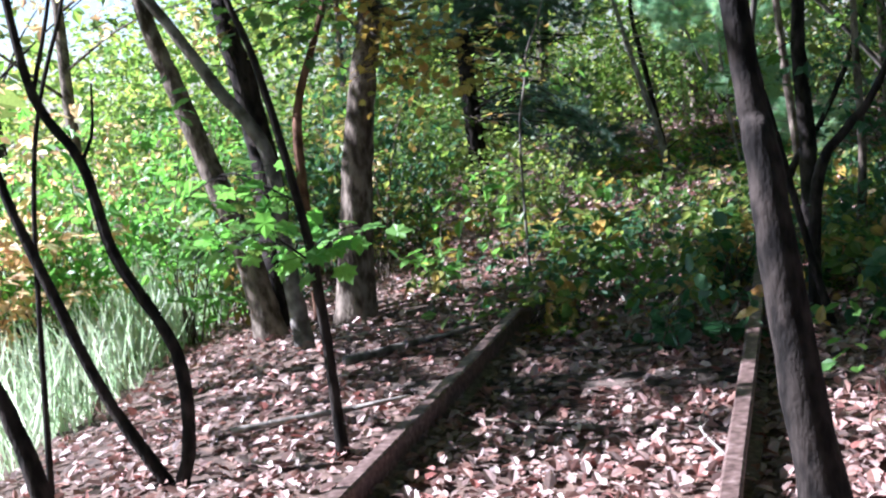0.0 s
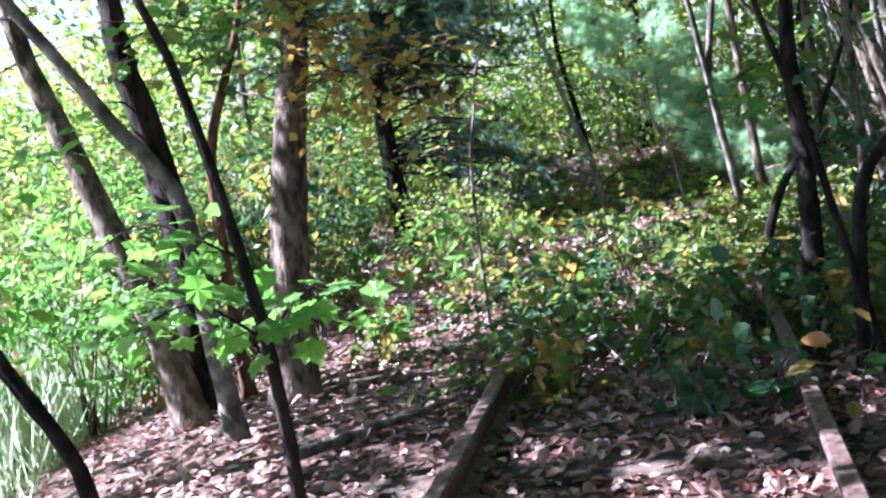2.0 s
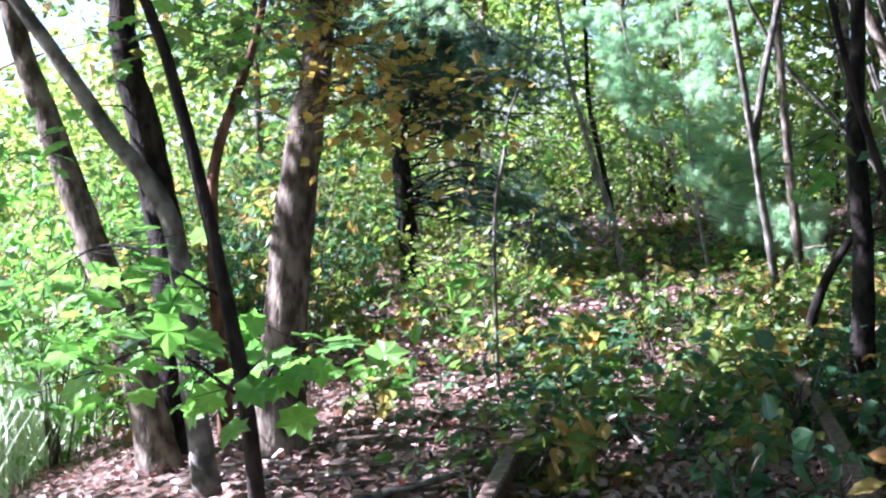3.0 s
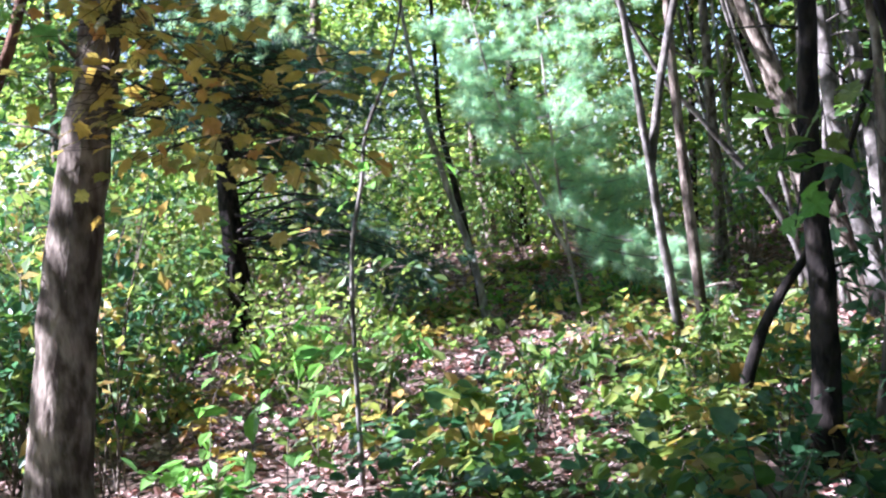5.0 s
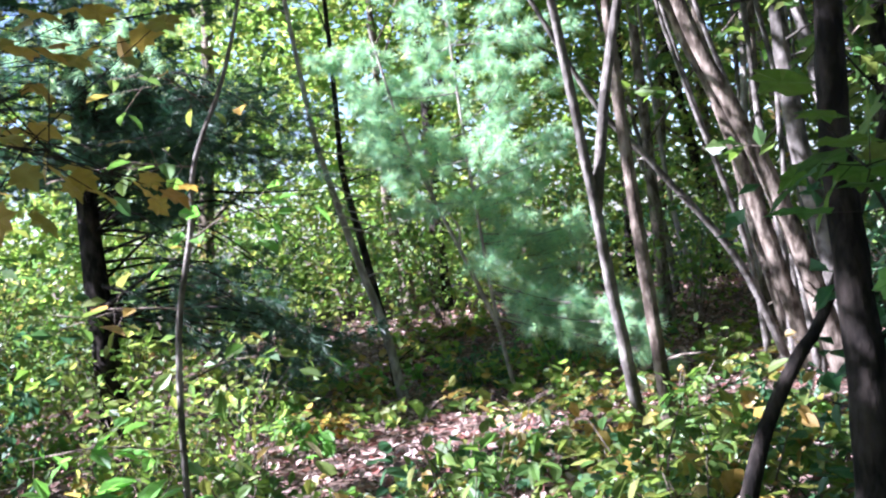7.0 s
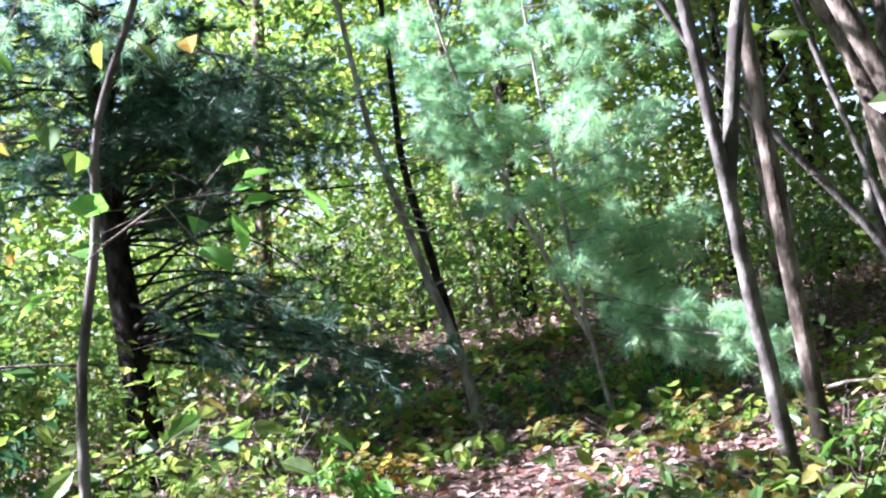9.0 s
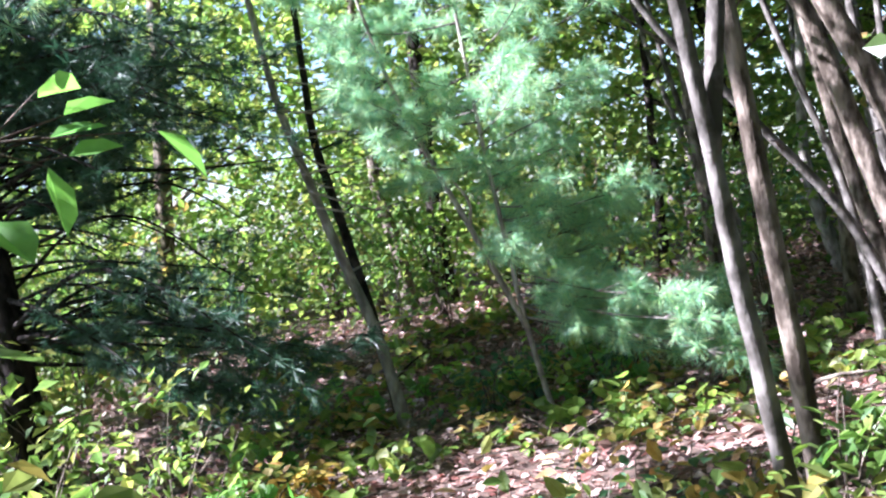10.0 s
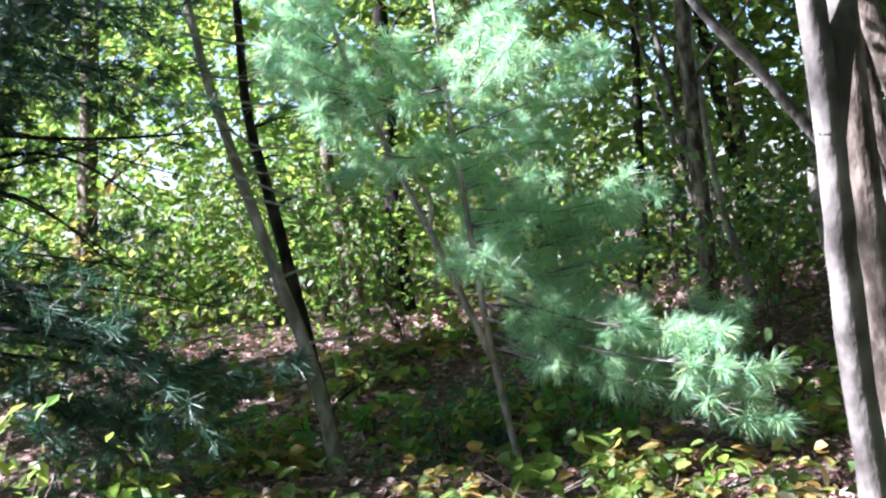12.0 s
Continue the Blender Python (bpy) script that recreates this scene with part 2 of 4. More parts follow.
# ---- ground ----
def ground():
    xs = np.unique(np.concatenate([np.linspace(-300, -14, 14), np.linspace(-14, 16, 151), np.linspace(16, 300, 14)]))
    ys = np.unique(np.concatenate([np.linspace(-300, -8, 14), np.linspace(-8, 26, 171), np.linspace(26, 300, 14)]))
    X, Y = np.meshgrid(xs, ys)
    v = np.stack([X, Y, ground_z(X, Y)], -1).reshape(-1, 3)
    w = len(xs)
    f = [(j * w + i, j * w + i + 1, (j + 1) * w + i + 1, (j + 1) * w + i) for j in range(len(ys) - 1) for i in range(w - 1)]
    tagged(build("ground", v, f, SOIL, smooth=True), "brown woodland floor of soil and rotting leaves", "ground", kind="structure")


ground()


# ---- disused railway track ----
AHEAD = Vector((0.28, 0.96, 0)).normalized()
ASIDE = Vector((AHEAD.y, -AHEAD.x, 0))


def rail(name, x0, y0, length):
    """A flat-bottomed rail: foot, web and rounded head, swept along the track with slight unevenness."""
    prof = [(-0.07, 0), (0.07, 0), (0.07, 0.012), (0.012, 0.03), (0.012, 0.105), (0.036, 0.115), (0.037, 0.14), (0.028, 0.148),
            (-0.028, 0.148), (-0.037, 0.14), (-0.036, 0.115), (-0.012, 0.105), (-0.012, 0.03), (-0.07, 0.012)]
    k, v, f = 40, [], []
    for i in range(k + 1):
        s = length * i / k
        o = Vector((x0, y0, 0)) + AHEAD * s + ASIDE * (0.012 * math.sin(s * 0.9 + x0))
        for a, b in prof:
            v.append(tuple(o + ASIDE * a + Vector((0, 0, b - 0.022 + 0.008 * math.sin(s * 1.3)))))
    n = len(prof)
    for i in range(k):
        f += [(i * n + j, (i + 1) * n + j, (i + 1) * n + (j + 1) % n, i * n + (j + 1) % n) for j in range(n)]
    f += [tuple(range(n)), tuple(range(k * n, (k + 1) * n))[::-1]]
    ob = build(name, v, f, RUST)
    return tagged(ob, "rusted steel rail of an abandoned track, half buried in leaves", "rail", "rails of the track", "thing")


rail("rail", -1.75 - 0.84, -3.0, 11.2)
rail("rail", -0.31 - 0.84, -3.0, 11.6)
for i in range(14):
    c = Vector((-0.19, 0.0, -0.075)) + AHEAD * (i * 0.62 - 0.4)
    bm = bmesh.new()
    bmesh.ops.create_cube(bm, size=1)
    for q in bm.verts:
        q.co = Vector((q.co.x * 2.3, q.co.y * 0.2, q.co.z * 0.09)) + Vector((rng.normal(), rng.normal(), rng.normal())) * 0.008
    bmesh.ops.bevel(bm, geom=bm.edges[:], offset=0.012, segments=1, affect="EDGES")
    me = bpy.data.meshes.new("railway_tie")
    bm.to_mesh(me)
    bm.free()
    me.materials.append(TIE)
    tie = tagged(new("railway_tie", me), "rotting wooden railway tie sunk in leaf litter", "railway tie", "ties of the track")
    tie.matrix_world = Matrix.Translation((c.x - 0.85, c.y, float(ground_z(c.x, c.y)) - 0.045)) @ pose(0, 0, 0, 0, 0, -16 + rng.normal() * 1.5)


# ---- trees ----
def tree(name, label, pts, r, bark, height, limbs=8, crown=None, leaf=MIXED, crown_from=2.2, n_sprays=120, leaf_size=0.085, spread=1.3, category="tree",
         sides=12, top_r=None, shape=None, stubs=0):
    """A tapered trunk along pts, carried on to its height, with limbs, twigs and a crown of leaves."""
    pts = [np.array(p, float) for p in pts]
    g = float(ground_z(pts[0][0], pts[0][1]))
    pts[0] = np.array([pts[0][0], pts[0][1], g - 0.06])
    last, way = pts[-1], unit(pts[-1] - pts[-2])
    if height > last[2] + 0.4:
        k = height - last[2]
        pts.append(last + (way * (0.6, 0.6, 1)) / max(way[2], 0.4) * k * 0.5)
        pts.append(pts[-1] + np.array([way[0] * 0.25, way[1] * 0.25, 1]) * k * 0.5)
    base = thing(name, pts[0][0], pts[0][1], g)
    off = np.array([pts[0][0], pts[0][1], g])
    path = smooth_path([p - off for p in pts], 7)
    path[1:-1] += rng.normal(size=(len(path) - 2, 3)) * r * 0.03 * (1, 1, 0)
    tb = Tubes()
    tb.add(path, r * 1.05, top_r or r * 0.3, sides, 0.028, 0.45)
    tb.make("trunk", bark, base)
    lb, pl, ways = Tubes(), [], []
    hs = path[:, 2]
    for i in range(limbs):
        z = crown_from + (hs[-1] - crown_from) * (i + rng.random()) / max(1, limbs)
        j = int(np.argmin(abs(hs - z)))
        ang = rng.random() * 2 * math.pi
        ln = spread * (0.6 + 0.7 * rng.random())
        d = np.array([math.cos(ang), math.sin(ang), 0.35 + 0.5 * rng.random()])
        a = path[j]
        mid = a + d * ln * 0.5
        end = a + d * ln + np.array([0, 0, -0.1 * ln])
        rr = max(0.008, r * 0.32 * (1 - 0.6 * j / len(path)))
        lp = smooth_path([a, mid + rng.normal(size=3) * 0.08, end], 5)
        one = Tubes()
        one.add(lp, rr, 0.004, 5)
        one.make("limb", bark, base)
        n = max(1, n_sprays // max(1, limbs))
        for _ in range(n):
            o = lp[rng.integers(3, len(lp))] + rng.normal(size=3) * (spread * 0.28, spread * 0.28, spread * 0.2)
            p_, w_, c_, d_ = sprays(o, (0.03, 0.03, 0.03), 1, 0.32, 9)
            pl.append(p_)
            ways.append(w_)
            lb.add(np.array([c_[0], c_[0] + d_[0] * 0.32]), 0.004, 0.002, 3)
    for i in range(stubs):
        j = rng.integers(2, max(3, int(len(path) * 0.6)))
        d = unit(np.array([rng.normal(), rng.normal(), 0.3]))
        ln = 0.12 + 0.35 * rng.random()
        lb.add(np.array([path[j], path[j] + d * ln * 0.5, path[j] + d * ln + (0, 0, -0.03)]), 0.012, 0.003, 4)
    if lb.v:
        tagged(lb.make("twigs", bark, base), kind="stuff")
    if pl:
        pl = np.vstack(pl)
        tagged(leaves("leaves", shape or DIAMOND, pl, np.vstack(ways), leaf_size * (0.7 + 0.6 * rng.random(len(pl))), leaf, base, 0.6), kind="stuff")
    return tagged(base, label, category)


# trees beside the track
# two clump trees get extra crown leaves, out of view, to shade the bed
tree("tree", "tall brown-barked tree with a straight trunk, leaves turning yellow", [(-0.8, 7.8, 0), (-0.67, 7.82, 0.88), (-0.53, 7.84, 1.62), (-0.42, 7.86, 2.21)], 0.122, BARK, 8.5,
     9, leaf=MIXED, crown_from=2.7, n_sprays=300, spread=1.5, stubs=5)
tree("tree", "brown-barked tree leaning over the meadow edge", [(-1.42, 8.05, -0.1), (-1.53, 8.12, 0.47), (-1.73, 8.2, 1.14), (-1.9, 8.28, 1.74), (-2.09, 8.37, 2.48)], 0.1, BARK, 8,
     8, leaf=MIXED, crown_from=3.3, n_sprays=70, spread=1.6, stubs=4)
tree("tree", "slender grey tree bowed far to one side", [(-1.08, 7.25, -0.09), (-1.13, 7.3, 0.6), (-1.17, 7.36, 1.21), (-1.45, 7.42, 1.68), (-1.8, 7.48, 2.26), (-2.07, 7.52, 2.7)], 0.055, BARK_SMOOTH, 4.5,
     5, leaf=MIXED, crown_from=2.8, n_sprays=30, spread=1.0, stubs=4)
tree("tree", "dark-barked tree in the clump by the meadow", [(-1.4, 8.3, -0.15), (-1.35, 8.4, 0.75), (-1.41, 8.5, 1.51), (-1.51, 8.5, 2.1), (-1.53, 8.6, 2.67)], 0.12, BARK_DARK_SHADED, 8,
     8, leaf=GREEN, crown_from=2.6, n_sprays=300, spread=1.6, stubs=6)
tree("tree", "thin reddish-barked young tree", [(-1.12, 8.5, 0), (-1.1, 8.36, 1.04), (-1.05, 8.4, 1.5), (-0.9, 8.44, 1.88), (-0.74, 8.47, 2.32)], 0.04, BARK_RED, 4.2,
     5, leaf=MIXED, crown_from=2.0, n_sprays=30, spread=0.8)
tree("sapling", "slim dark sapling with bright green leaves beside the rail", [(-0.62, 4.8, 0), (-0.63, 4.82, 0.69), (-0.67, 4.86, 1.1), (-0.77, 4.91, 1.68), (-0.89, 4.95, 2.09)], 0.024, BARK_DARK_SHADED, 3.4,
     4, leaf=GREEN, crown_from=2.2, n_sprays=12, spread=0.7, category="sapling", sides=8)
tree("tree", "trunk standing close beside the rail, shade put into its dark bark", [(1.03, 3.42, 0), (0.96, 3.5, 0.8), (0.94, 3.56, 1.23), (0.91, 3.62, 1.67)], 0.07, BARK_DARK_SHADED, 7,
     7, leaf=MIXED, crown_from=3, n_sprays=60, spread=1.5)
tree("sapling", "thin dark sapling beyond the rail", [(1.9, 6.0, 0), (1.78, 6.05, 0.55), (1.66, 6.1, 1.2), (1.52, 6.15, 1.8)], 0.022, BARK_DARK_SHADED, 4, 4, leaf=GREEN, crown_from=2.4, n_sprays=16,
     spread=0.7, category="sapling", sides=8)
tree("sapling", "crooked dark sapling bending outwards", [(1.83, 6.14, 0), (1.93, 6.22, 0.75), (2.12, 6.24, 1.02), (2.3, 6.25, 1.23)], 0.036, BARK_DARK_SHADED, 3, 4, leaf=GREEN, crown_from=2.0, n_sprays=14,
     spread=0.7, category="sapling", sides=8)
t1 = tree("tree", "forked grey-brown tree, sunlit on one side", [(2.96, 10.6, 0), (2.75, 10.4, 1.0), (2.67, 10.31, 1.41), (2.51, 10.16, 2.26), (2.43, 10.08, 2.72)], 0.033, BARK_SMOOTH, 8,
          7, leaf=GREEN, crown_from=3.5, n_sprays=60, spread=1.5, stubs=1)
fork = Tubes()
fork.add(smooth_path([(-0.28, -0.28, 1.38), (-0.19, -0.33, 1.94), (-0.08, -0.4, 2.46), (0.0, -0.42, 2.75), (0.15, -0.5, 4.5)], 6), 0.03, 0.015, 9, 0.03)
fork.make("fork", BARK_SMOOTH, t1)
tree("tree", "slim brown tree beside the forked one", [(3.25, 10.88, 0), (3.17, 10.82, 0.76), (3.09, 10.77, 1.78), (3.06, 10.74, 2.38), (3.06, 10.72, 2.79)], 0.042, BARK, 7.5, 7, leaf=GREEN,
     crown_from=3.2, n_sprays=60, spread=1.4, stubs=1)
tree("tree", "dark tree with peeling patches of grey bark", [(2.4, 8.01, 0), (2.44, 8.02, 0.75), (2.43, 8.04, 1.43), (2.47, 8.05, 2.1)], 0.066, BARK_DARK_SHADED, 7, 7, leaf=GREEN, crown_from=2.9,
     n_sprays=70, spread=1.4, stubs=3)
tree("tree", "thin brown tree in the thicket", [(2.85, 8.3, 0), (2.85, 8.13, 0.7), (2.85, 8.13, 1.29), (2.86, 8.15, 1.87), (2.83, 8.16, 2.11)], 0.032, BARK, 5, 5, leaf=GREEN, crown_from=2.4, n_sprays=35,
     spread=1.0)
tree("tree", "brown tree standing on the low bank", [(4.1, 19.3, 0.3), (4.05, 19.35, 1.04), (3.95, 19.4, 1.69), (3.98, 19.4, 2.78)], 0.085, BARK, 8, 7, leaf=GREEN, crown_from=2.8, n_sprays=80, spread=1.8)
tree("tree", "slender grey tree leaning, hung with dead twigs, sunlight put into its pale bark", [(2.69, 14.63, 0), (2.6, 14.68, 0.59), (2.44, 14.75, 1.24), (2.27, 14.84, 2.02), (2.19, 14.88, 2.58)], 0.04, TWIG_PALE, 5.5, 5, leaf=GREEN,
     crown_from=3.2, n_sprays=30, spread=1.0, stubs=6)
tree("tree", "slender dark tree behind the pale one", [(2.77, 15.03, 0), (2.68, 15.08, 0.67), (2.59, 15.13, 1.33), (2.5, 15.18, 1.99), (2.51, 15.2, 2.63)], 0.042, BARK_DARK_SHADED, 5.5, 5, leaf=GREEN,
     crown_from=3.0, n_sprays=30, spread=1.0, stubs=6)
for k, (pts, r) in enumerate([([(5.5, 12.4, 0), (5.2, 12.49, 1.11), (4.9, 12.59, 1.98), (4.59, 12.69, 2.85)], 0.085),
                              ([(5.52, 12.15, 0), (5.26, 12.27, 1.3), (5.18, 12.3, 2.0), (5.15, 12.32, 2.74)], 0.09),
                              ([(5.55, 12.9, 0), (5.31, 12.98, 1.03), (5.05, 13.07, 2.12), (4.76, 13.17, 2.95)], 0.072),
                              ([(5.8, 12.6, 0), (5.85, 12.7, 1.1), (5.8, 12.8, 2.1), (5.7, 12.9, 3)], 0.08),
                              ([(5.7, 13.3, 0), (5.5, 13.5, 1.2), (5.42, 13.6, 2.1), (5.3, 13.7, 3)], 0.05),
                              ([(5.2, 12.6, 0), (4.8, 12.6, 0.9), (4.2, 12.65, 1.7), (3.7, 12.7, 2.4)], 0.032)]):
    tree("tree", "grey-brown stem of a many-stemmed tree clump", pts, r, BARK_SMOOTH if k % 2 else BARK, 7, 5, leaf=GREEN, crown_from=3, n_sprays=45, spread=1.4, stubs=2)
for k in range(9):                                             # thin shoots of the same clump, fanned out
    x, y, lean = 5.3 + 0.5 * rng.random(), 12.5 + 0.9 * rng.random(), -0.55 + 0.75 * rng.random()
    tree("tree", "thin grey shoot of a many-stemmed tree clump", [(x, y, 0), (x + 0.25 * lean, y, 1.0), (x + 0.8 * lean, y + 0.1, 2.1), (x + 1.3 * lean, y + 0.1, 3.0)], 0.018 + 0.022 * rng.random(), BARK_SMOOTH, 5, 2,
         leaf=GREEN, crown_from=2.8, n_sprays=10, spread=0.9, sides=7)
tree("sapling", "thin dark sapling with pale sunlit bark and broad leaves", [(0.48, 8.8, 0), (0.52, 8.8, 1.0), (0.6, 8.78, 1.42), (0.64, 8.77, 1.65), (0.76, 8.74, 1.92)], 0.012, BARK_SMOOTH, 2.6, 0,
     category="sapling", sides=8)
# far multi-stemmed clump, thin and pale; the pale colour stands in for sunlight
for k in range(9):
    x, y = 6.9 + 0.3 * k + rng.normal() * 0.15, 17.4 + rng.normal() * 0.6
    tree("tree", "thin stem in the far clump of young trees, coloured pale as if sunlit", [(x, y, 0), (x - 0.15 + rng.normal() * 0.08, y, 1.2), (x - 0.35 + rng.normal() * 0.15, y, 2.6)], 0.035 + 0.03 * rng.random(), TWIG_PALE if k % 2 else BARK_SMOOTH, 5.5, 3,
         leaf=MIXED, crown_from=2.6, n_sprays=12, spread=0.9, sides=7)
tree("sapling", "dark mossy crooked stem beside the dark tree", [(2.33, 8.75, 0), (2.47, 8.73, 0.42), (2.63, 8.7, 0.72), (2.8, 8.68, 0.95)], 0.036, BARK_DARK_SHADED, 2.4, 2, leaf=GREEN, crown_from=1.4, n_sprays=8, spread=0.5,
     category="sapling", sides=8)


def v_shrub():
    base = thing("shrub", -1.33, 4.7, 0.0)
    tb = Tubes()
    o = np.array([1.33, -4.7, 0])
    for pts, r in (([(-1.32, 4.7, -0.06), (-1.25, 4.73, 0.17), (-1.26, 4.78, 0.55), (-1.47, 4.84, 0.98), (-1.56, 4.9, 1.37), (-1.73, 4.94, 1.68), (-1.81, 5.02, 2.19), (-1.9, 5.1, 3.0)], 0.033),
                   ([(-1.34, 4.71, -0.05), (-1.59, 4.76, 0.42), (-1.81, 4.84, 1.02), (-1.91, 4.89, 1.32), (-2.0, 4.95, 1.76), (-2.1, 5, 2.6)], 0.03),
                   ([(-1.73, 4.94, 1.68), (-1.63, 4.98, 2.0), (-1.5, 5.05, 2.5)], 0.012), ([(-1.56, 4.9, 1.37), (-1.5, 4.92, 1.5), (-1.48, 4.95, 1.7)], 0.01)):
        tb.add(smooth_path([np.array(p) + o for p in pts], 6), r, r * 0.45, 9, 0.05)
    tb.make("stem", BARK_DARK_SHADED, base)
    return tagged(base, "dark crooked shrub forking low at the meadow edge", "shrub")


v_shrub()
tree("sapling", "whip-thin dark sapling at the meadow edge", [(-1.92, 4.82, 0), (-1.8, 5.0, 1.37), (-1.59, 5.1, 2.07)], 0.014, BARK_DARK_SHADED, 2.8, 0, category="sapling", sides=6)
tree("shrub", "dark bent shrub stem at the meadow edge", [(-1.6, 4.1, 0), (-1.73, 4.15, 0.46), (-1.87, 4.2, 0.81)], 0.04, BARK_DARK_SHADED, 1.6, 0, category="shrub", sides=8)


# ---- pines ----
def tuft_points(path, first, step_len):
    ln = np.linalg.norm(path[-1] - path[0])
    n = max(2, int(ln * (1 - first) / step_len))
    ts = first + (1 - first) * np.linspace(0, 1, n)
    idx = ts * (len(path) - 1)
    i = np.minimum(idx.astype(int), len(path) - 2)
    fr = (idx - i)[:, None]
    return path[i] * (1 - fr) + path[i + 1] * fr, unit(path[i + 1] - path[i])


def needles(name, tips, ways, per, length, width, mat, parent):
    """Tufts of long needles that fan out round each twig tip."""
    n = len(tips)
    d = unit(ways[:, None] * 0.75 + rng.normal(size=(n, per, 3)) * 0.62 + np.array([0, 0, -0.05]))
    s = unit(np.cross(d, rng.normal(size=(n, per, 3))))
    ln = length * (0.6 + 0.5 * rng.random((n, per, 1)))
    b = tips[:, None] + d * 0.004 + rng.normal(size=(n, per, 3)) * 0.008
    v = np.stack([b - s * width, b + s * width, b + d * ln * 0.6 + s * width * 0.8 + (0, 0, -0.004), b + d * ln + np.array([0, 0, -0.012])], 2).reshape(-1, 3)
    k = n * per
    q = np.arange(k)[:, None] * 4
    f = np.concatenate([q + [0, 1, 2], q + [0, 2, 3]]).astype(int)
    return build(name, v, f, mat, parent)


def pine(label, stems, branch_list, mat, bark, twig_bark, per=34, length=0.1, width=0.0016, thick=1.0):
    x, y, z = stems[0][0][0]
    base = thing("pine_tree", x, y, float(ground_z(x, y)))
    o = np.array([x, y, float(ground_z(x, y))])
    tb = Tubes()
    for pts, r in stems:
        tb.add(smooth_path([np.array(p) - o for p in pts], 7), r, r * 0.4, 8, 0.04)
    tb.make("trunk", bark, base)
    bt, tips, ways = Tubes(), [], []
    for a, b, droop, twigs in branch_list:
        a, b = np.array(a) - o, np.array(b) - o
        ln = np.linalg.norm(b - a)
        path = smooth_path([a, (a + b) / 2 + (0, 0, droop * ln) + rng.normal(size=3) * (0.03 if thick == 1.0 else 0.08 * ln), b], 6)
        bt.add(path, (0.004 + 0.004 * ln) * thick, 0.002, 5)
        for k in range(twigs):
            j = rng.integers(len(path) // 3, len(path))
            d = unit(unit(b - a) * 0.7 + rng.normal(size=3) * (0.7, 0.7, 0.45) + (0, 0, 0.12))
            tw = np.array([path[j], path[j] + d * 0.12, path[j] + d * 0.2 + (0, 0, 0.02)]) + 0
            bt.add(tw, 0.003, 0.002, 3)
            p_, w_ = tuft_points(tw, 0.45, 0.09)
            tips.append(p_)
            ways.append(w_)
        if twigs > 5:
            p_, w_ = tuft_points(path, 0.3, 0.11)
            tips.append(p_)
            ways.append(w_)
    tagged(bt.make("branches", twig_bark, base), kind="stuff")
    tagged(needles("needles", np.vstack(tips), np.vstack(ways), per, length, width, mat, base), kind="stuff")
    return tagged(base, label, "pine tree")


def rosettes(tips, ways, per, length, width, mat, parent):
    """Full brushes of soft needles: each tip carries a round burst that opens outwards and hangs a little."""
    n = len(tips)
    burst = rng.normal(size=(n, per, 3))
    d = unit(ways[:, None] * 0.62 + unit(burst) * 0.8 + np.array([0, 0, -0.06]))
    s = unit(np.cross(d, rng.normal(size=(n, per, 3))))
    ln = length * (0.7 + 0.5 * rng.random((n, 1, 1))) * (0.75 + 0.35 * rng.random((n, per, 1)))
    b = tips[:, None] - ways[:, None] * (0.06 * rng.random((n, per, 1)))
    v = np.stack([b - s * width * 0.6, b + s * width * 0.6, b + d * ln * 0.55 + s * width, b + d * ln + np.array([0, 0, -0.014]), b + d * ln * 0.55 - s * width], 2).reshape(-1, 3)
    q = np.arange(n * per)[:, None] * 5
    f = [tuple(r) for r in np.concatenate([q + [0, 1, 2, 4]]).tolist()] + [tuple(r) for r in (q + [4, 2, 3]).tolist()]
    return build("needles", v, f, mat, parent)


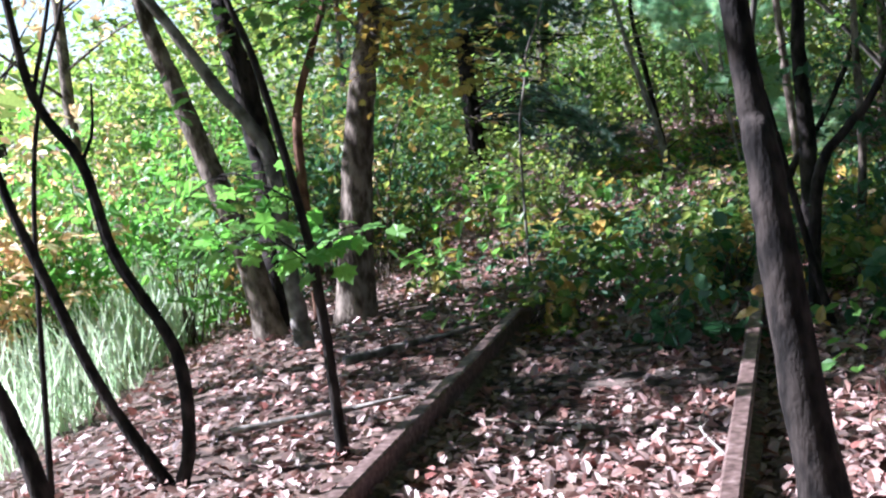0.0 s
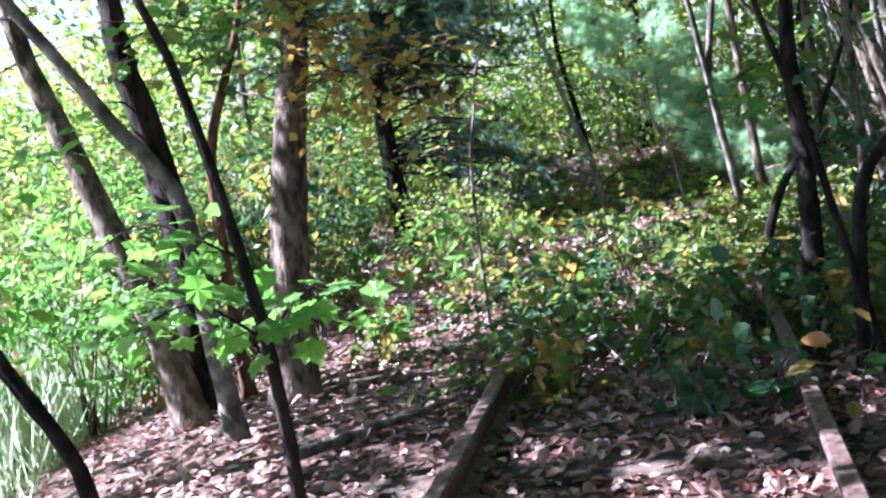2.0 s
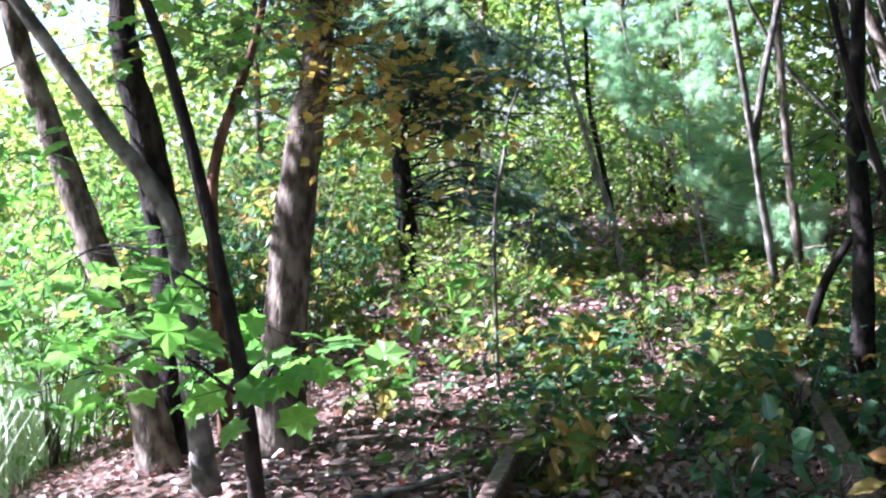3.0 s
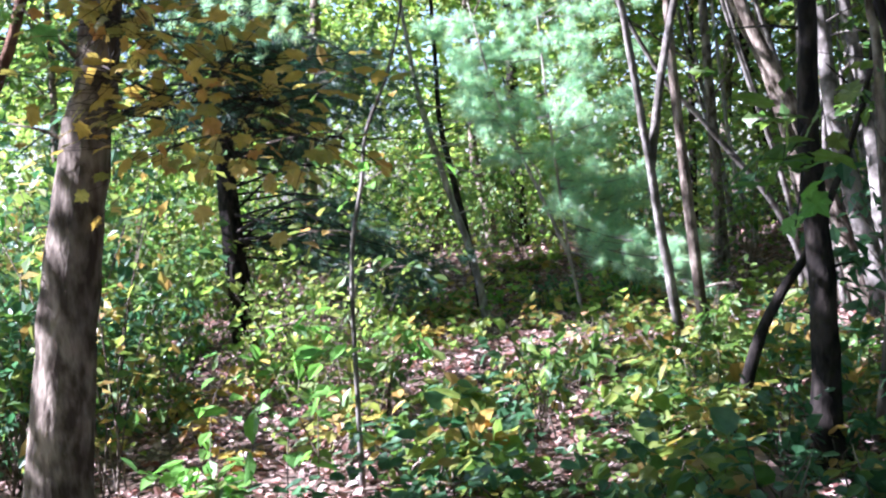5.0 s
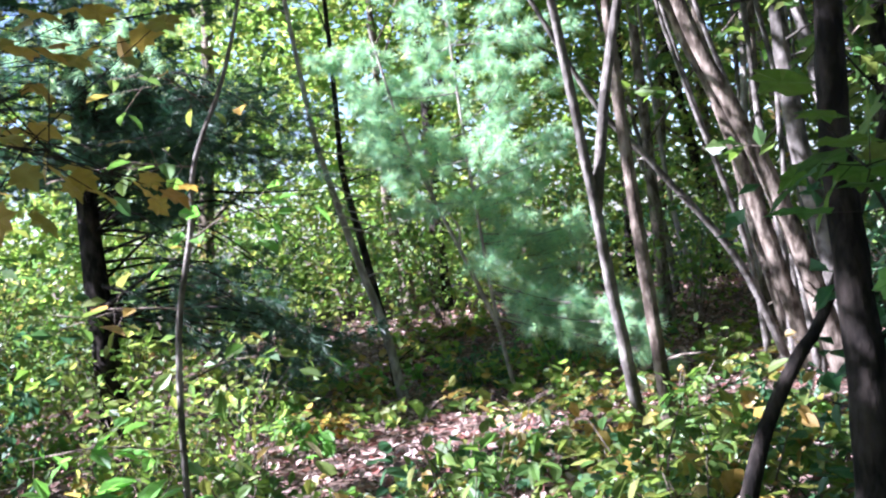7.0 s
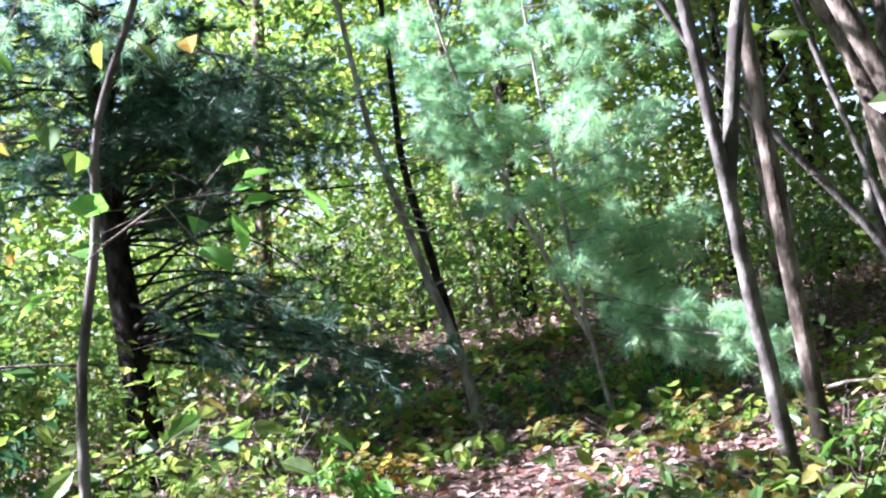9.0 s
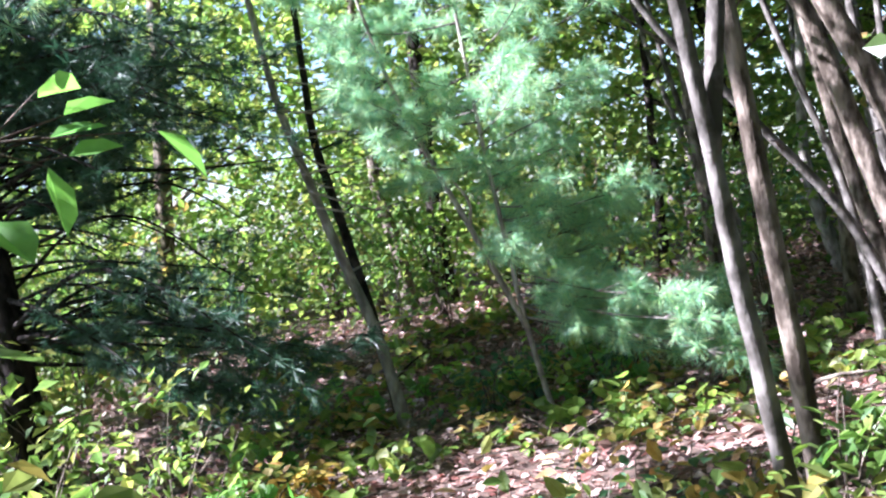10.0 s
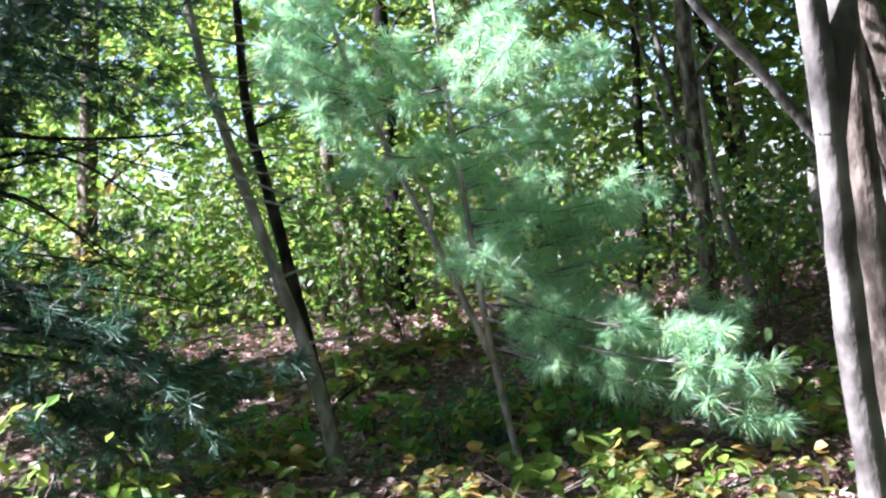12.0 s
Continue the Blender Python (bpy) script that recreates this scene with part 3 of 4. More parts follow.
def white_pine():
    """Two slim stems; boughs in whorls, each a pale limb that forks into upturned twigs tipped with needle brushes."""
    x0, y0 = 3.41, 13.86
    o = np.array([x0, y0, float(ground_z(x0, y0))])
    base = thing("pine_tree", *o)
    main = smooth_path([np.array(p) - o for p in ((3.43, 13.86, -0.06), (3.35, 13.9, 0.55), (3.31, 13.93, 1.14), (3.27, 13.96, 1.84), (3.25, 13.97, 2.35), (3.22, 14, 3.4))], 8)
    lean = smooth_path([np.array(p) - o for p in ((3.35, 13.9, 0.55), (3.14, 13.97, 1.15), (2.98, 14.04, 1.6), (2.8, 14.13, 2.18), (2.62, 14.2, 3.1))], 8)
    for path, r in ((main, 0.02), (lean, 0.021)):
        tb = Tubes()
        tb.add(path, r, r * 0.45, 9, 0.05)
        tb.make("trunk", TWIG_PALE, base)
    stub = Tubes()
    stub.add(smooth_path([lean[9], lean[9] + (0.0, -0.05, 0.16), lean[9] + (-0.09, -0.08, 0.3)], 5), 0.014, 0.005, 6)
    stub.make("limb", TWIG_PALE, base)
    limbs, tips, ways = Tubes(), [], []

    def bough(stem, z, bearing, length, rise, full=1.0):
        j = int(np.argmin(abs(stem[:, 2] - z)))
        a = stem[j]
        d = np.array([math.sin(bearing), math.cos(bearing), rise])
        path = smooth_path([a, a + d * length * 0.5 + rng.normal(size=3) * 0.03 + (0, 0, -0.02), a + d * length + (0, 0, 0.03)], 7)
        limbs.add(path, 0.004 + 0.003 * length, 0.002, 5)
        side = unit(np.cross(d, (0, 0, 1)))
        for k in range(int((4 + 9 * length) * full)):
            t = 0.14 + 0.86 * rng.random()
            q = path[min(len(path) - 1, int(t * len(path)))]
            w = unit(unit(d) * 0.75 + side * rng.normal() * 0.75 + np.array([0, 0, 0.2 + 0.28 * rng.normal()]))
            e = q + w * (0.07 + 0.16 * rng.random())
            limbs.add(np.array([q, (q + e) / 2 + (0, 0, -0.008), e]), 0.003, 0.002, 3)
            tips.append(e)
            ways.append(w)
        tips.append(path[-1])
        ways.append(unit(d))

    for z in (1.62, 1.92, 2.2, 2.5, 2.8):                      # upper whorls, all round
        for k in range(5):
            bough(main, z + 0.07 * rng.normal(), 2 * math.pi * (k + rng.random() * 0.7) / 5, 0.62 + 0.42 * rng.random(), 0.12 + 0.12 * rng.normal())
    for z in (1.86, 2.05, 2.25, 2.5, 2.8):                      # on the leaning stem
        for k in range(4):
            bough(lean, z + 0.06 * rng.normal(), math.pi * (1.15 + 1.05 * (k + rng.random()) / 4), 0.16 + 0.26 * rng.random(), 0.1 + 0.12 * rng.normal())
    for z in (0.98, 1.18, 1.4):                                # open middle, boughs on the far side of the light
        for k in range(4):
            bough(main, z + 0.08 * rng.normal(), 0.4 + 1.8 * (k + rng.random()) / 4, 0.5 + 0.45 * rng.random(), 0.1 + 0.1 * rng.normal())
        bough(main, z, math.pi + 0.5 * rng.normal(), 0.25 + 0.2 * rng.random(), 0.0)
    for k in range(22):                                        # lowest boughs sweep out and down
        bough(main, 0.62 + 0.28 * rng.random(), 1.2 + 1.45 * k / 21 + 0.1 * rng.normal(), 0.6 + 0.8 * rng.random(), -0.46 + 0.36 * rng.random())
    tagged(limbs.make("boughs", BARK_SMOOTH, base), kind="stuff")
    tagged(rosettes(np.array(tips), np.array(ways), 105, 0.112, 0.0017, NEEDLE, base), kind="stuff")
    tagged(base, "young white pine with soft blue-green needle brushes in sunlight", "pine tree")


white_pine()

# the old dark pine: thick trunk, arched bare boughs, needles dense above and drooping low towards the light
br = []
for i in range(80):
    z = 1.9 + 2.6 * rng.random()
    s = np.array([0.33, 15.5, z])
    ang = rng.random() * 2 * math.pi
    ln = (1.2 + 1.5 * rng.random()) * (1 if math.cos(ang) < 0.2 else 0.6)
    br.append((s, s + np.array([math.cos(ang), math.sin(ang) * 0.8, -0.22 + 0.3 * rng.random()]) * ln, 0.08, 10))
for i in range(34):
    s = np.array([0.33, 15.5, 1.7 + 1.2 * rng.random()])
    br.append((s, np.array([0.9 + 1.15 * rng.random(), 13.5 + 1.6 * rng.random(), 1.75 + 0.85 * rng.random()]), 0.06, 10))
for i in range(20):
    s = np.array([0.33, 15.5, 0.9 + 1.3 * rng.random()])
    br.append((s, s + np.array([0.7 + 1.3 * rng.random(), -1.6 + 1.7 * rng.random(), -0.5 + 0.35 * rng.random()]), 0.12, 3))
for i in range(16):
    s = np.array([0.33, 15.5, 0.75 + 0.5 * rng.random()])
    br.append((s, np.array([1.3 + 0.9 * rng.random(), 13.3 + 1.6 * rng.random(), 0.3 + 0.35 * rng.random()]), 0.1, 11))
old_pine = pine("old dark pine with a thick trunk and long sagging boughs", [([(0.36, 15.5, -0.4), (0.33, 15.5, 0.6), (0.31, 15.5, 1.6), (0.34, 15.5, 2.8), (0.36, 15.5, 4.6)], 0.15)], br, NEEDLE_DARK, BARK_DARK_SHADED, BARK_DARK_SHADED, 34, 0.1, 0.002, 1.5)
_o = np.array([0.36, 15.5, float(ground_z(0.36, 15.5))])
# sun glare on one bough, put in as needles of the pale colour
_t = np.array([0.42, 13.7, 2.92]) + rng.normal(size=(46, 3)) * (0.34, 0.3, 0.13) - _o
tagged(rosettes(_t, unit(rng.normal(size=(46, 3)) + (-0.6, -0.4, 0.2)), 70, 0.11, 0.0018, NEEDLE, old_pine), "needles of an old pine bough, sun glare put into their pale colour", kind="stuff")
_b = Tubes()
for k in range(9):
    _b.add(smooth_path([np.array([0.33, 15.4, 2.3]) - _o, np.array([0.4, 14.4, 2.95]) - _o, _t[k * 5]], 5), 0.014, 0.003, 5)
_b.make("bough", BARK_DARK_SHADED, old_pine)


# ---- understory ----
def bush(label, leaf, size, count, shape=OVAL, leaf_size=0.07, stems=7, name="bush"):
    base = thing(name, 0, 0, 0)
    tb, pl, ways = Tubes(), [], []
    for i in range(stems):
        ang = rng.random() * 2 * math.pi
        h = size[1] * (0.55 + 0.5 * rng.random())
        e = np.array([math.cos(ang) * size[0] * 0.6, math.sin(ang) * size[0] * 0.6, h])
        path = smooth_path([np.array([0, 0, -0.05]) + rng.normal(size=3) * (0.05, 0.05, 0), e * (0.35, 0.35, 0.5) + rng.normal(size=3) * 0.04, e], 5)
        tb.add(path[::2], 0.007, 0.002, 4)
        for _ in range(count // stems):
            j = rng.integers(3, len(path))
            p_, w_, c_, d_ = sprays(path[j] + rng.normal(size=3) * size[0] * 0.22, (0.02,) * 3, 1, 0.2, 5)
            p_[:, 2] = np.maximum(p_[:, 2], 0.03)
            pl.append(p_)
            ways.append(w_)
    tagged(tb.make("stems", BARK, base), kind="stuff")
    pl = np.vstack(pl)
    tagged(leaves("leaves", shape, pl, np.vstack(ways), leaf_size * (0.6 + 0.8 * rng.random(len(pl))), leaf, base, 0.45), kind="stuff")
    return tagged(base, label, "bush", "woodland undergrowth")


def place_copies(proto, where, low=0.75, high=1.3):
    for i, (x, y) in enumerate(where):
        k = low + (high - low) * rng.random()
        m = Matrix.Translation((x, y, float(ground_z(x, y)))) @ pose(0, 0, 0, 0, 0, rng.random() * 360) @ Matrix.Diagonal((k, k, k * (0.85 + 0.3 * rng.random()), 1))
        if i:
            copy_thing(proto, m)
    proto.matrix_basis = Matrix.Translation((where[0][0], where[0][1], float(ground_z(*where[0]))))


def spots(n, x0, x1, y0, y1, keep=lambda x, y: True):
    out = []
    while len(out) < n:
        x, y = x0 + (x1 - x0) * rng.random(), y0 + (y1 - y0) * rng.random()
        if keep(x, y):
            out.append((x, y))
    return out


def off_path(x, y):
    """Clear of the way walked, of the pine and of the open leaf-covered bed."""
    line = 0.16 * y - 0.3
    return (abs(x - line) > 0.75 or y > 10.2) and not (x > 1.8 and 11.2 < y < 13.8)


# low leafy plants between and beside the rails ahead
low_a = bush("low green seedling plants with some yellow leaves", MIXED, (0.36, 0.5), 16, OVAL, 0.1, 4, "seedling")
place_copies(low_a, spots(20, -0.4, 4.6, 7.0, 13.4, off_path), 0.5, 0.95)
low_b = bush("low bramble with yellow-green leaves", YELLOW, (0.3, 0.22), 8, ROUND, 0.1, 3, "seedling")
place_copies(low_b, spots(15, -0.4, 4.6, 7.0, 13.6, off_path) + spots(5, 1.8, 5, 12.6, 16.5), 0.4, 0.8)
low_c = bush("low plants with broad green leaves", BRIGHT, (0.32, 0.26), 10, ROUND, 0.11, 4, "seedling")
place_copies(low_c, spots(16, -0.5, 4.6, 6.6, 16, off_path) + spots(5, 1.8, 4.6, 12.6, 16), 0.45, 0.9)
low_d = bush("thin twiggy seedlings with small dark leaves", SHADED_GREEN, (0.35, 0.6), 18, OVAL, 0.08, 4, "seedling")
place_copies(low_d, spots(20, 0.2, 5, 6.6, 15, off_path), 0.5, 1.0)
ahead = lambda x, y: y > 9.2 or x > 0.16 * y + 0.5
place_copies(bush("low twiggy undergrowth with small green leaves", GREEN, (0.4, 0.62), 22, OVAL, 0.075, 5, "seedling"), spots(14, 0.2, 4.6, 7.8, 11.4, ahead), 0.6, 1.1)
place_copies(bush("low undergrowth with yellow and green leaves", MIXED, (0.4, 0.5), 18, OVAL, 0.09, 5, "seedling"), spots(13, 0.0, 4.6, 8.2, 11.6, ahead), 0.6, 1.0)
place_copies(bush("low vine with broad green leaves on the bank", THICKET, (0.42, 0.16), 12, ROUND, 0.1, 5, "seedling"), spots(40, 1.4, 6, 12.6, 17.6), 0.6, 1.1)
place_copies(bush("low vine with yellowing broad leaves on the bank", MIXED, (0.42, 0.2), 10, ROUND, 0.1, 5, "seedling"), spots(34, 1.2, 6, 12.6, 17.6), 0.6, 1.1)
bed = lambda x, y: -1.6 < x - 0.28 * y < 1.0 and abs(x - 0.3 * y + 1.23) > 0.4
place_copies(bush("seedlings growing through the track bed, shade put into their dark leaves", SHADED_GREEN, (0.3, 0.42), 14, ROUND, 0.085, 5, "seedling"), spots(13, -0.2, 3.2, 5.8, 8.7, bed), 0.6, 1.1)
place_copies(bush("yellow-green seedlings growing through the track bed", MIXED, (0.28, 0.36), 11, ROUND, 0.09, 5, "seedling"), spots(16, -0.2, 3.2, 6.0, 8.7, bed), 0.6, 1.1)
trail = lambda x, y: -1.9 < x - 0.28 * y < 1.4
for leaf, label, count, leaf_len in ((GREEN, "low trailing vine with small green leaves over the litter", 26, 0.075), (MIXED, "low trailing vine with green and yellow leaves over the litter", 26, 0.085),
                                     (SHADED_GREEN, "low ground plants with small leaves, darkened in colour for shade", 24, 0.065)):
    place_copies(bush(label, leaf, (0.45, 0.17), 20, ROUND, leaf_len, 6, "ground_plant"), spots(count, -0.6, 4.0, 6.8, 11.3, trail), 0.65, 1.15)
# taller brush, beyond the track and along its sides
beside = lambda x, y: x < 0.2 * y - 2.2 and not -0.55 < x < 0.75
brush_a = bush("tall leafy green brush", GREEN, (0.95, 1.9), 90, DIAMOND, 0.095, 9)
place_copies(brush_a, spots(15, -2.4, 1.5, 10.2, 17, beside) + spots(26, -6, 4, 17.5, 24) + spots(16, 6, 12, 11, 22) + spots(5, 4.2, 7, 4, 9))
place_copies(bush("waist-high leafy brush in patchy sun", THICKET, (0.8, 0.9), 60, DIAMOND, 0.085, 8), spots(9, -0.9, 1.1, 10.6, 15.8), 0.6, 1.05)
brush_b = bush("tall brush with turning leaves", MIXED, (0.85, 1.7), 80, DIAMOND, 0.09, 8)
place_copies(brush_b, spots(14, -2.4, 1.2, 9.4, 16, beside) + spots(18, -3, 9, 20, 25) + spots(7, 3.8, 7, 5, 9))
brush_c = bush("green brush with shade put into its dark leaf colour", SHADED_GREEN, (0.8, 1.5), 70, DIAMOND, 0.09, 8)
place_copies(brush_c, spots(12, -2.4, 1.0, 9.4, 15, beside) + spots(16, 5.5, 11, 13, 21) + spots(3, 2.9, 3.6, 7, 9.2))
edge_a = bush("sunlit orange and yellow shrub at the meadow edge", ORANGE, (1.0, 2.2), 110, OVAL, 0.1, 9)
place_copies(edge_a, spots(16, -6.5, -2.8, 8.0, 14))
edge_b = bush("sunlit pale green shrub at the meadow edge", BRIGHT, (0.8, 1.6), 80, OVAL, 0.09, 9)
place_copies(edge_b, spots(18, -5.5, -1.9, 8.2, 13, lambda x, y: x < 0.1 * y - 2.9))


def leafy_branch(label, pts, n, leaf, size, shape=MAPLE, spread=0.1, r=0.006, bark=BARK_DARK_SHADED, name="branch", tilt=0.35):
    """A hanging branch with leaves on short stalks."""
    base = thing(name, *pts[0])
    o = np.array(pts[0])
    path = smooth_path([np.array(p) - o for p in pts], 6)
    tb = Tubes()
    tb.add(path, r, 0.002, 5)
    pl, w = [], []
    for i in range(n):
        q = path[rng.integers(1, len(path))]
        e = q + rng.normal(size=3) * spread * (1, 1, 0.55)
        tb.add(np.array([q, e]), 0.0016, 0.001, 3)
        pl.append(e)
        w.append((e - q) + rng.normal(size=3) * 0.05 + (0, 0, -0.03))
    tagged(tb.make("twigs", bark, base), kind="stuff")
    leaves("leaves", shape, np.array(pl), np.array(w), size * (0.7 + 0.5 * rng.random(n)), leaf, base, tilt)
    return tagged(base, label, "branch")


# branches that hang near the path
for k in range(7):
    a = np.array([-1.75 + 0.15 * k, 7.5 - 0.1 * rng.random(), 0.6 + 1.5 * rng.random()])
    e = a + np.array([-0.15 + 0.5 * rng.random(), -0.5, -0.1 + 0.2 * rng.random()])
    leafy_branch("low leafy maple branch by the tree clump", [a, (a + e) / 2 + (0, 0, 0.06), e], 30, (BRIGHT, GREEN)[k % 2], 0.09, spread=0.15, r=0.004)
leafy_branch("spray of bright fresh green maple leaves on the sapling", [(-0.65, 4.84, 0.85), (-0.85, 4.9, 0.98), (-1.1, 4.98, 0.9)], 44, BRIGHT, 0.095, spread=0.1)
leafy_branch("spray of bright fresh green maple leaves on the sapling", [(-0.65, 4.84, 0.8), (-0.52, 4.95, 0.95), (-0.36, 5.05, 0.93)], 22, BRIGHT, 0.095, spread=0.08)
leafy_branch("green oak leaves on a low twig", [(-0.67, 4.86, 1.1), (-0.95, 4.95, 1.25), (-1.2, 5.05, 1.15)], 18, BRIGHT, 0.09, spread=0.1)
for k in range(6):
    a = np.array([-0.5 + 0.02 * k, 7.74, 2.4 - 0.17 * k])
    e = np.array([-0.5 + 0.15 * k, 6.95 + 0.3 * rng.random(), 2.15 - 0.12 * k])
    leafy_branch("drooping maple branch with yellowing leaves", [a, (a + e) / 2 + rng.normal(size=3) * 0.08 + (0, 0, 0.06), e], 90, YELLOW, 0.06, spread=0.2, r=0.004)
for k in range(6):
    a = np.array([0.52 + 0.03 * k, 8.79, 0.75 + 0.22 * k])
    e = a + np.array([(-0.5, 0.3, -0.4, 0.25, -0.45, -0.2)[k], -0.12 + 0.3 * rng.random(), -0.02 + 0.15 * rng.random()])
    leafy_branch("broad leaves on a side twig of the thin sapling", [a, (a + e) / 2 + (0, 0, 0.03), e], 13, (BRIGHT, GREEN, MIXED)[k % 3], 0.09, OVAL, spread=0.09, r=0.003, bark=BARK)
leafy_branch("green maple branch reaching over the path", [(2.4, 8.0, 1.5), (2.0, 7.4, 1.42), (1.6, 6.8, 1.36)], 16, GREEN, 0.13, spread=0.1)
leafy_branch("pale green maple leaves hanging at the twig end", [(1.9, 7.2, 1.35), (1.68, 6.85, 1.25), (1.56, 6.68, 1.17)], 6, BRIGHT, 0.11, spread=0.05)
leafy_branch("dead pale twigs hanging in the leaning tree", [(2.4, 14.75, 2.0), (2.75, 14.5, 1.9), (2.95, 14.4, 1.7)], 3, YELLOW, 0.04, OVAL, 0.1, 0.008, TWIG_PALE)
for k in range(10):
    a = np.array([2.36 - 0.03 * k, 14.75, 1.5 + 0.11 * k])
    e = a + np.array([0.3 + 0.3 * rng.random(), -0.35, -0.3 + 0.25 * rng.random()])
    leafy_branch("bare dead twig on the leaning tree", [a, (a + e) / 2 + rng.normal(size=3) * 0.07, e], 2, YELLOW, 0.03, OVAL, 0.12, 0.009, TWIG_PALE)
for x, y, m_, lab in ((2.78, 12.1, ORANGE, "seedling with orange autumn leaves"), (3.05, 12.05, YELLOW, "seedling with pale yellow leaves"), (3.25, 11.9, YELLOW, "seedling with pale yellow leaves"),
                      (3.6, 11.7, ORANGE, "seedling with orange autumn leaves"), (0.68, 9.05, YELLOW, "seedling with pale yellow leaves"), (0.9, 9.1, YELLOW, "seedling with pale yellow leaves"),
                      (1.55, 5.6, YELLOW, "yellow-green bindweed leaves beside the rail"), (2.2, 11.6, ORANGE, "seedling with orange autumn leaves"), (1.2, 10.7, ORANGE, "seedling with orange autumn leaves")):
    g = float(ground_z(x, y))
    leafy_branch(lab, [(x, y, g - 0.02), (x + 0.03, y, g + 0.16), (x + 0.06, y - 0.05, g + 0.3)], 9, m_, 0.12, OVAL, 0.09, 0.004, BARK, "seedling")


for x, y in ((-0.05, 8.5), (0.1, 8.45), (0.3, 9.0), (-0.2, 9.2)):
    g = float(ground_z(x, y))
    leafy_branch("arching fresh green fronds in the undergrowth", [(x, y, g - 0.02), (x + 0.05, y, g + 0.45), (x + 0.2, y - 0.05, g + 0.7)], 14, BRIGHT, 0.13, OVAL, 0.1, 0.004, BARK, "seedling")
for x, y in ((1.75, 5.2), (1.6, 4.6), (1.95, 5.8), (0.2, 7.2), (-0.15, 6.9), (0.45, 7.5), (1.75, 7.9)):
    g = float(ground_z(x, y))
    leafy_branch("seedling with a few broad green leaves", [(x, y, g - 0.02), (x + 0.02, y, g + 0.14), (x + 0.05, y - 0.04, g + 0.27)], 10, (GREEN, BRIGHT, YELLOW)[int(y * 10) % 3], 0.1, OVAL, 0.08, 0.004, BARK, "seedling")


# ---- meadow grass, leaf litter, fallen sticks ----
n = 17000
x, y = -2.4 - 7 * rng.random(n), 3 + 12 * rng.random(n)
k = x < 0.1 * y - 2.9
x, y = x[k], y[k]
pl = np.stack([x, y, ground_z(x, y) - 0.02], -1)
w = np.stack([rng.normal(size=len(x)) * 0.3, rng.normal(size=len(x)) * 0.3, np.ones(len(x))], -1)
tagged(leaves("meadow_grass", BLADE, pl, w, 0.35 + 0.55 * rng.random(len(x)), GRASS, tilt=1.0, up=(0, -1, 0)), "tall pale sunlit meadow grass", "grass", kind="stuff")

n = 58000
y = 2.2 + 17.5 * rng.random(n) ** 1.3
x = 0.25 * y + rng.normal(size=n) * (1.6 + 0.16 * y)
keep = (x > -2.6 + 0.02 * y)
x, y = x[keep], y[keep]
pl = np.stack([x, y, ground_z(x, y) + 0.005 + 0.03 * rng.random(len(x)) ** 2], -1)
w = rng.normal(size=(len(x), 3)) * (1, 1, 0.28)
tagged(leaves("leaf_litter", CURLED, pl, w, 0.035 + 0.045 * rng.random(len(x)), LITTER, tilt=0.4), "curled brown and pinkish dead leaves covering the floor", "leaf litter", kind="stuff")

n = 15000
x, y = -7 + 18 * rng.random(n), -7 + 27 * rng.random(n)
pl = np.stack([x, y, ground_z(x, y) + 0.006 + 0.01 * rng.random(n)], -1)
tagged(leaves("scattered_leaves", DIAMOND, pl, rng.normal(size=(n, 3)) * (1, 1, 0.2), 0.05 + 0.05 * rng.random(n), LITTER, tilt=0.3), "thinly scattered dead leaves on the soil", "leaf litter", kind="stuff")


def stick(a, b, r, bark, bend=0.05):
    a, b = np.array(a, float), np.array(b, float)
    base = thing("fallen_stick", *a)
    tb = Tubes()
    path = smooth_path([a * 0, (b - a) / 2 + rng.normal(size=3) * (bend, bend, 0.01), b - a], 6)
    tb.add(path, r, r * 0.4, 6, 0.06)
    q = path[len(path) // 2]
    tb.add(np.array([q, q + (b - a) * 0.2 + np.array([0.06, -0.08, 0.03])]), r * 0.5, r * 0.2, 5)
    tb.make("wood", bark, base)
    tagged(base, "fallen dead stick lying on the leaf litter", "stick", "fallen sticks")


for i in range(34):
    yy = 3.9 + 9 * rng.random()
    xx = 0.27 * yy - 0.6 + rng.normal() * 1.0
    ang = rng.random() * math.pi
    ln = 0.25 + 0.6 * rng.random()
    x2, y2 = xx + math.cos(ang) * ln, yy + math.sin(ang) * ln
    stick((xx, yy, float(ground_z(xx, yy)) + 0.03), (x2, y2, float(ground_z(x2, y2)) + 0.035), 0.006 + 0.008 * rng.random(), TWIG_PALE if i % 2 else BARK)
stick((-1.2, 5.3, 0.02), (-0.35, 5.55, 0.02), 0.02, TWIG_PALE)
stick((-0.75, 6.4, 0.03), (0.1, 6.9, 0.04), 0.03, BARK_SMOOTH)
stick((2.0, 7.3, 0.03), (3.2, 7.5, 0.12), 0.04, BARK_SMOOTH)


# ---- surrounding woods ----
def background_tree(x, y, h, r, leaf, n_s=70, spread=2.4, low=1.5):
    lean = rng.normal(size=2) * 0.05
    tree("tree", "woodland tree with leafy crown of the surrounding woods", [(x, y, 0), (x + lean[0] * 2, y + lean[1] * 2, 1.8), (x + lean[0] * 5, y + lean[1] * 5, 4)], r, BARK if rng.random() < 0.6 else BARK_DARK_SHADED, h, 8,
         leaf=leaf, crown_from=low, n_sprays=n_s, leaf_size=0.14, spread=spread, sides=8)


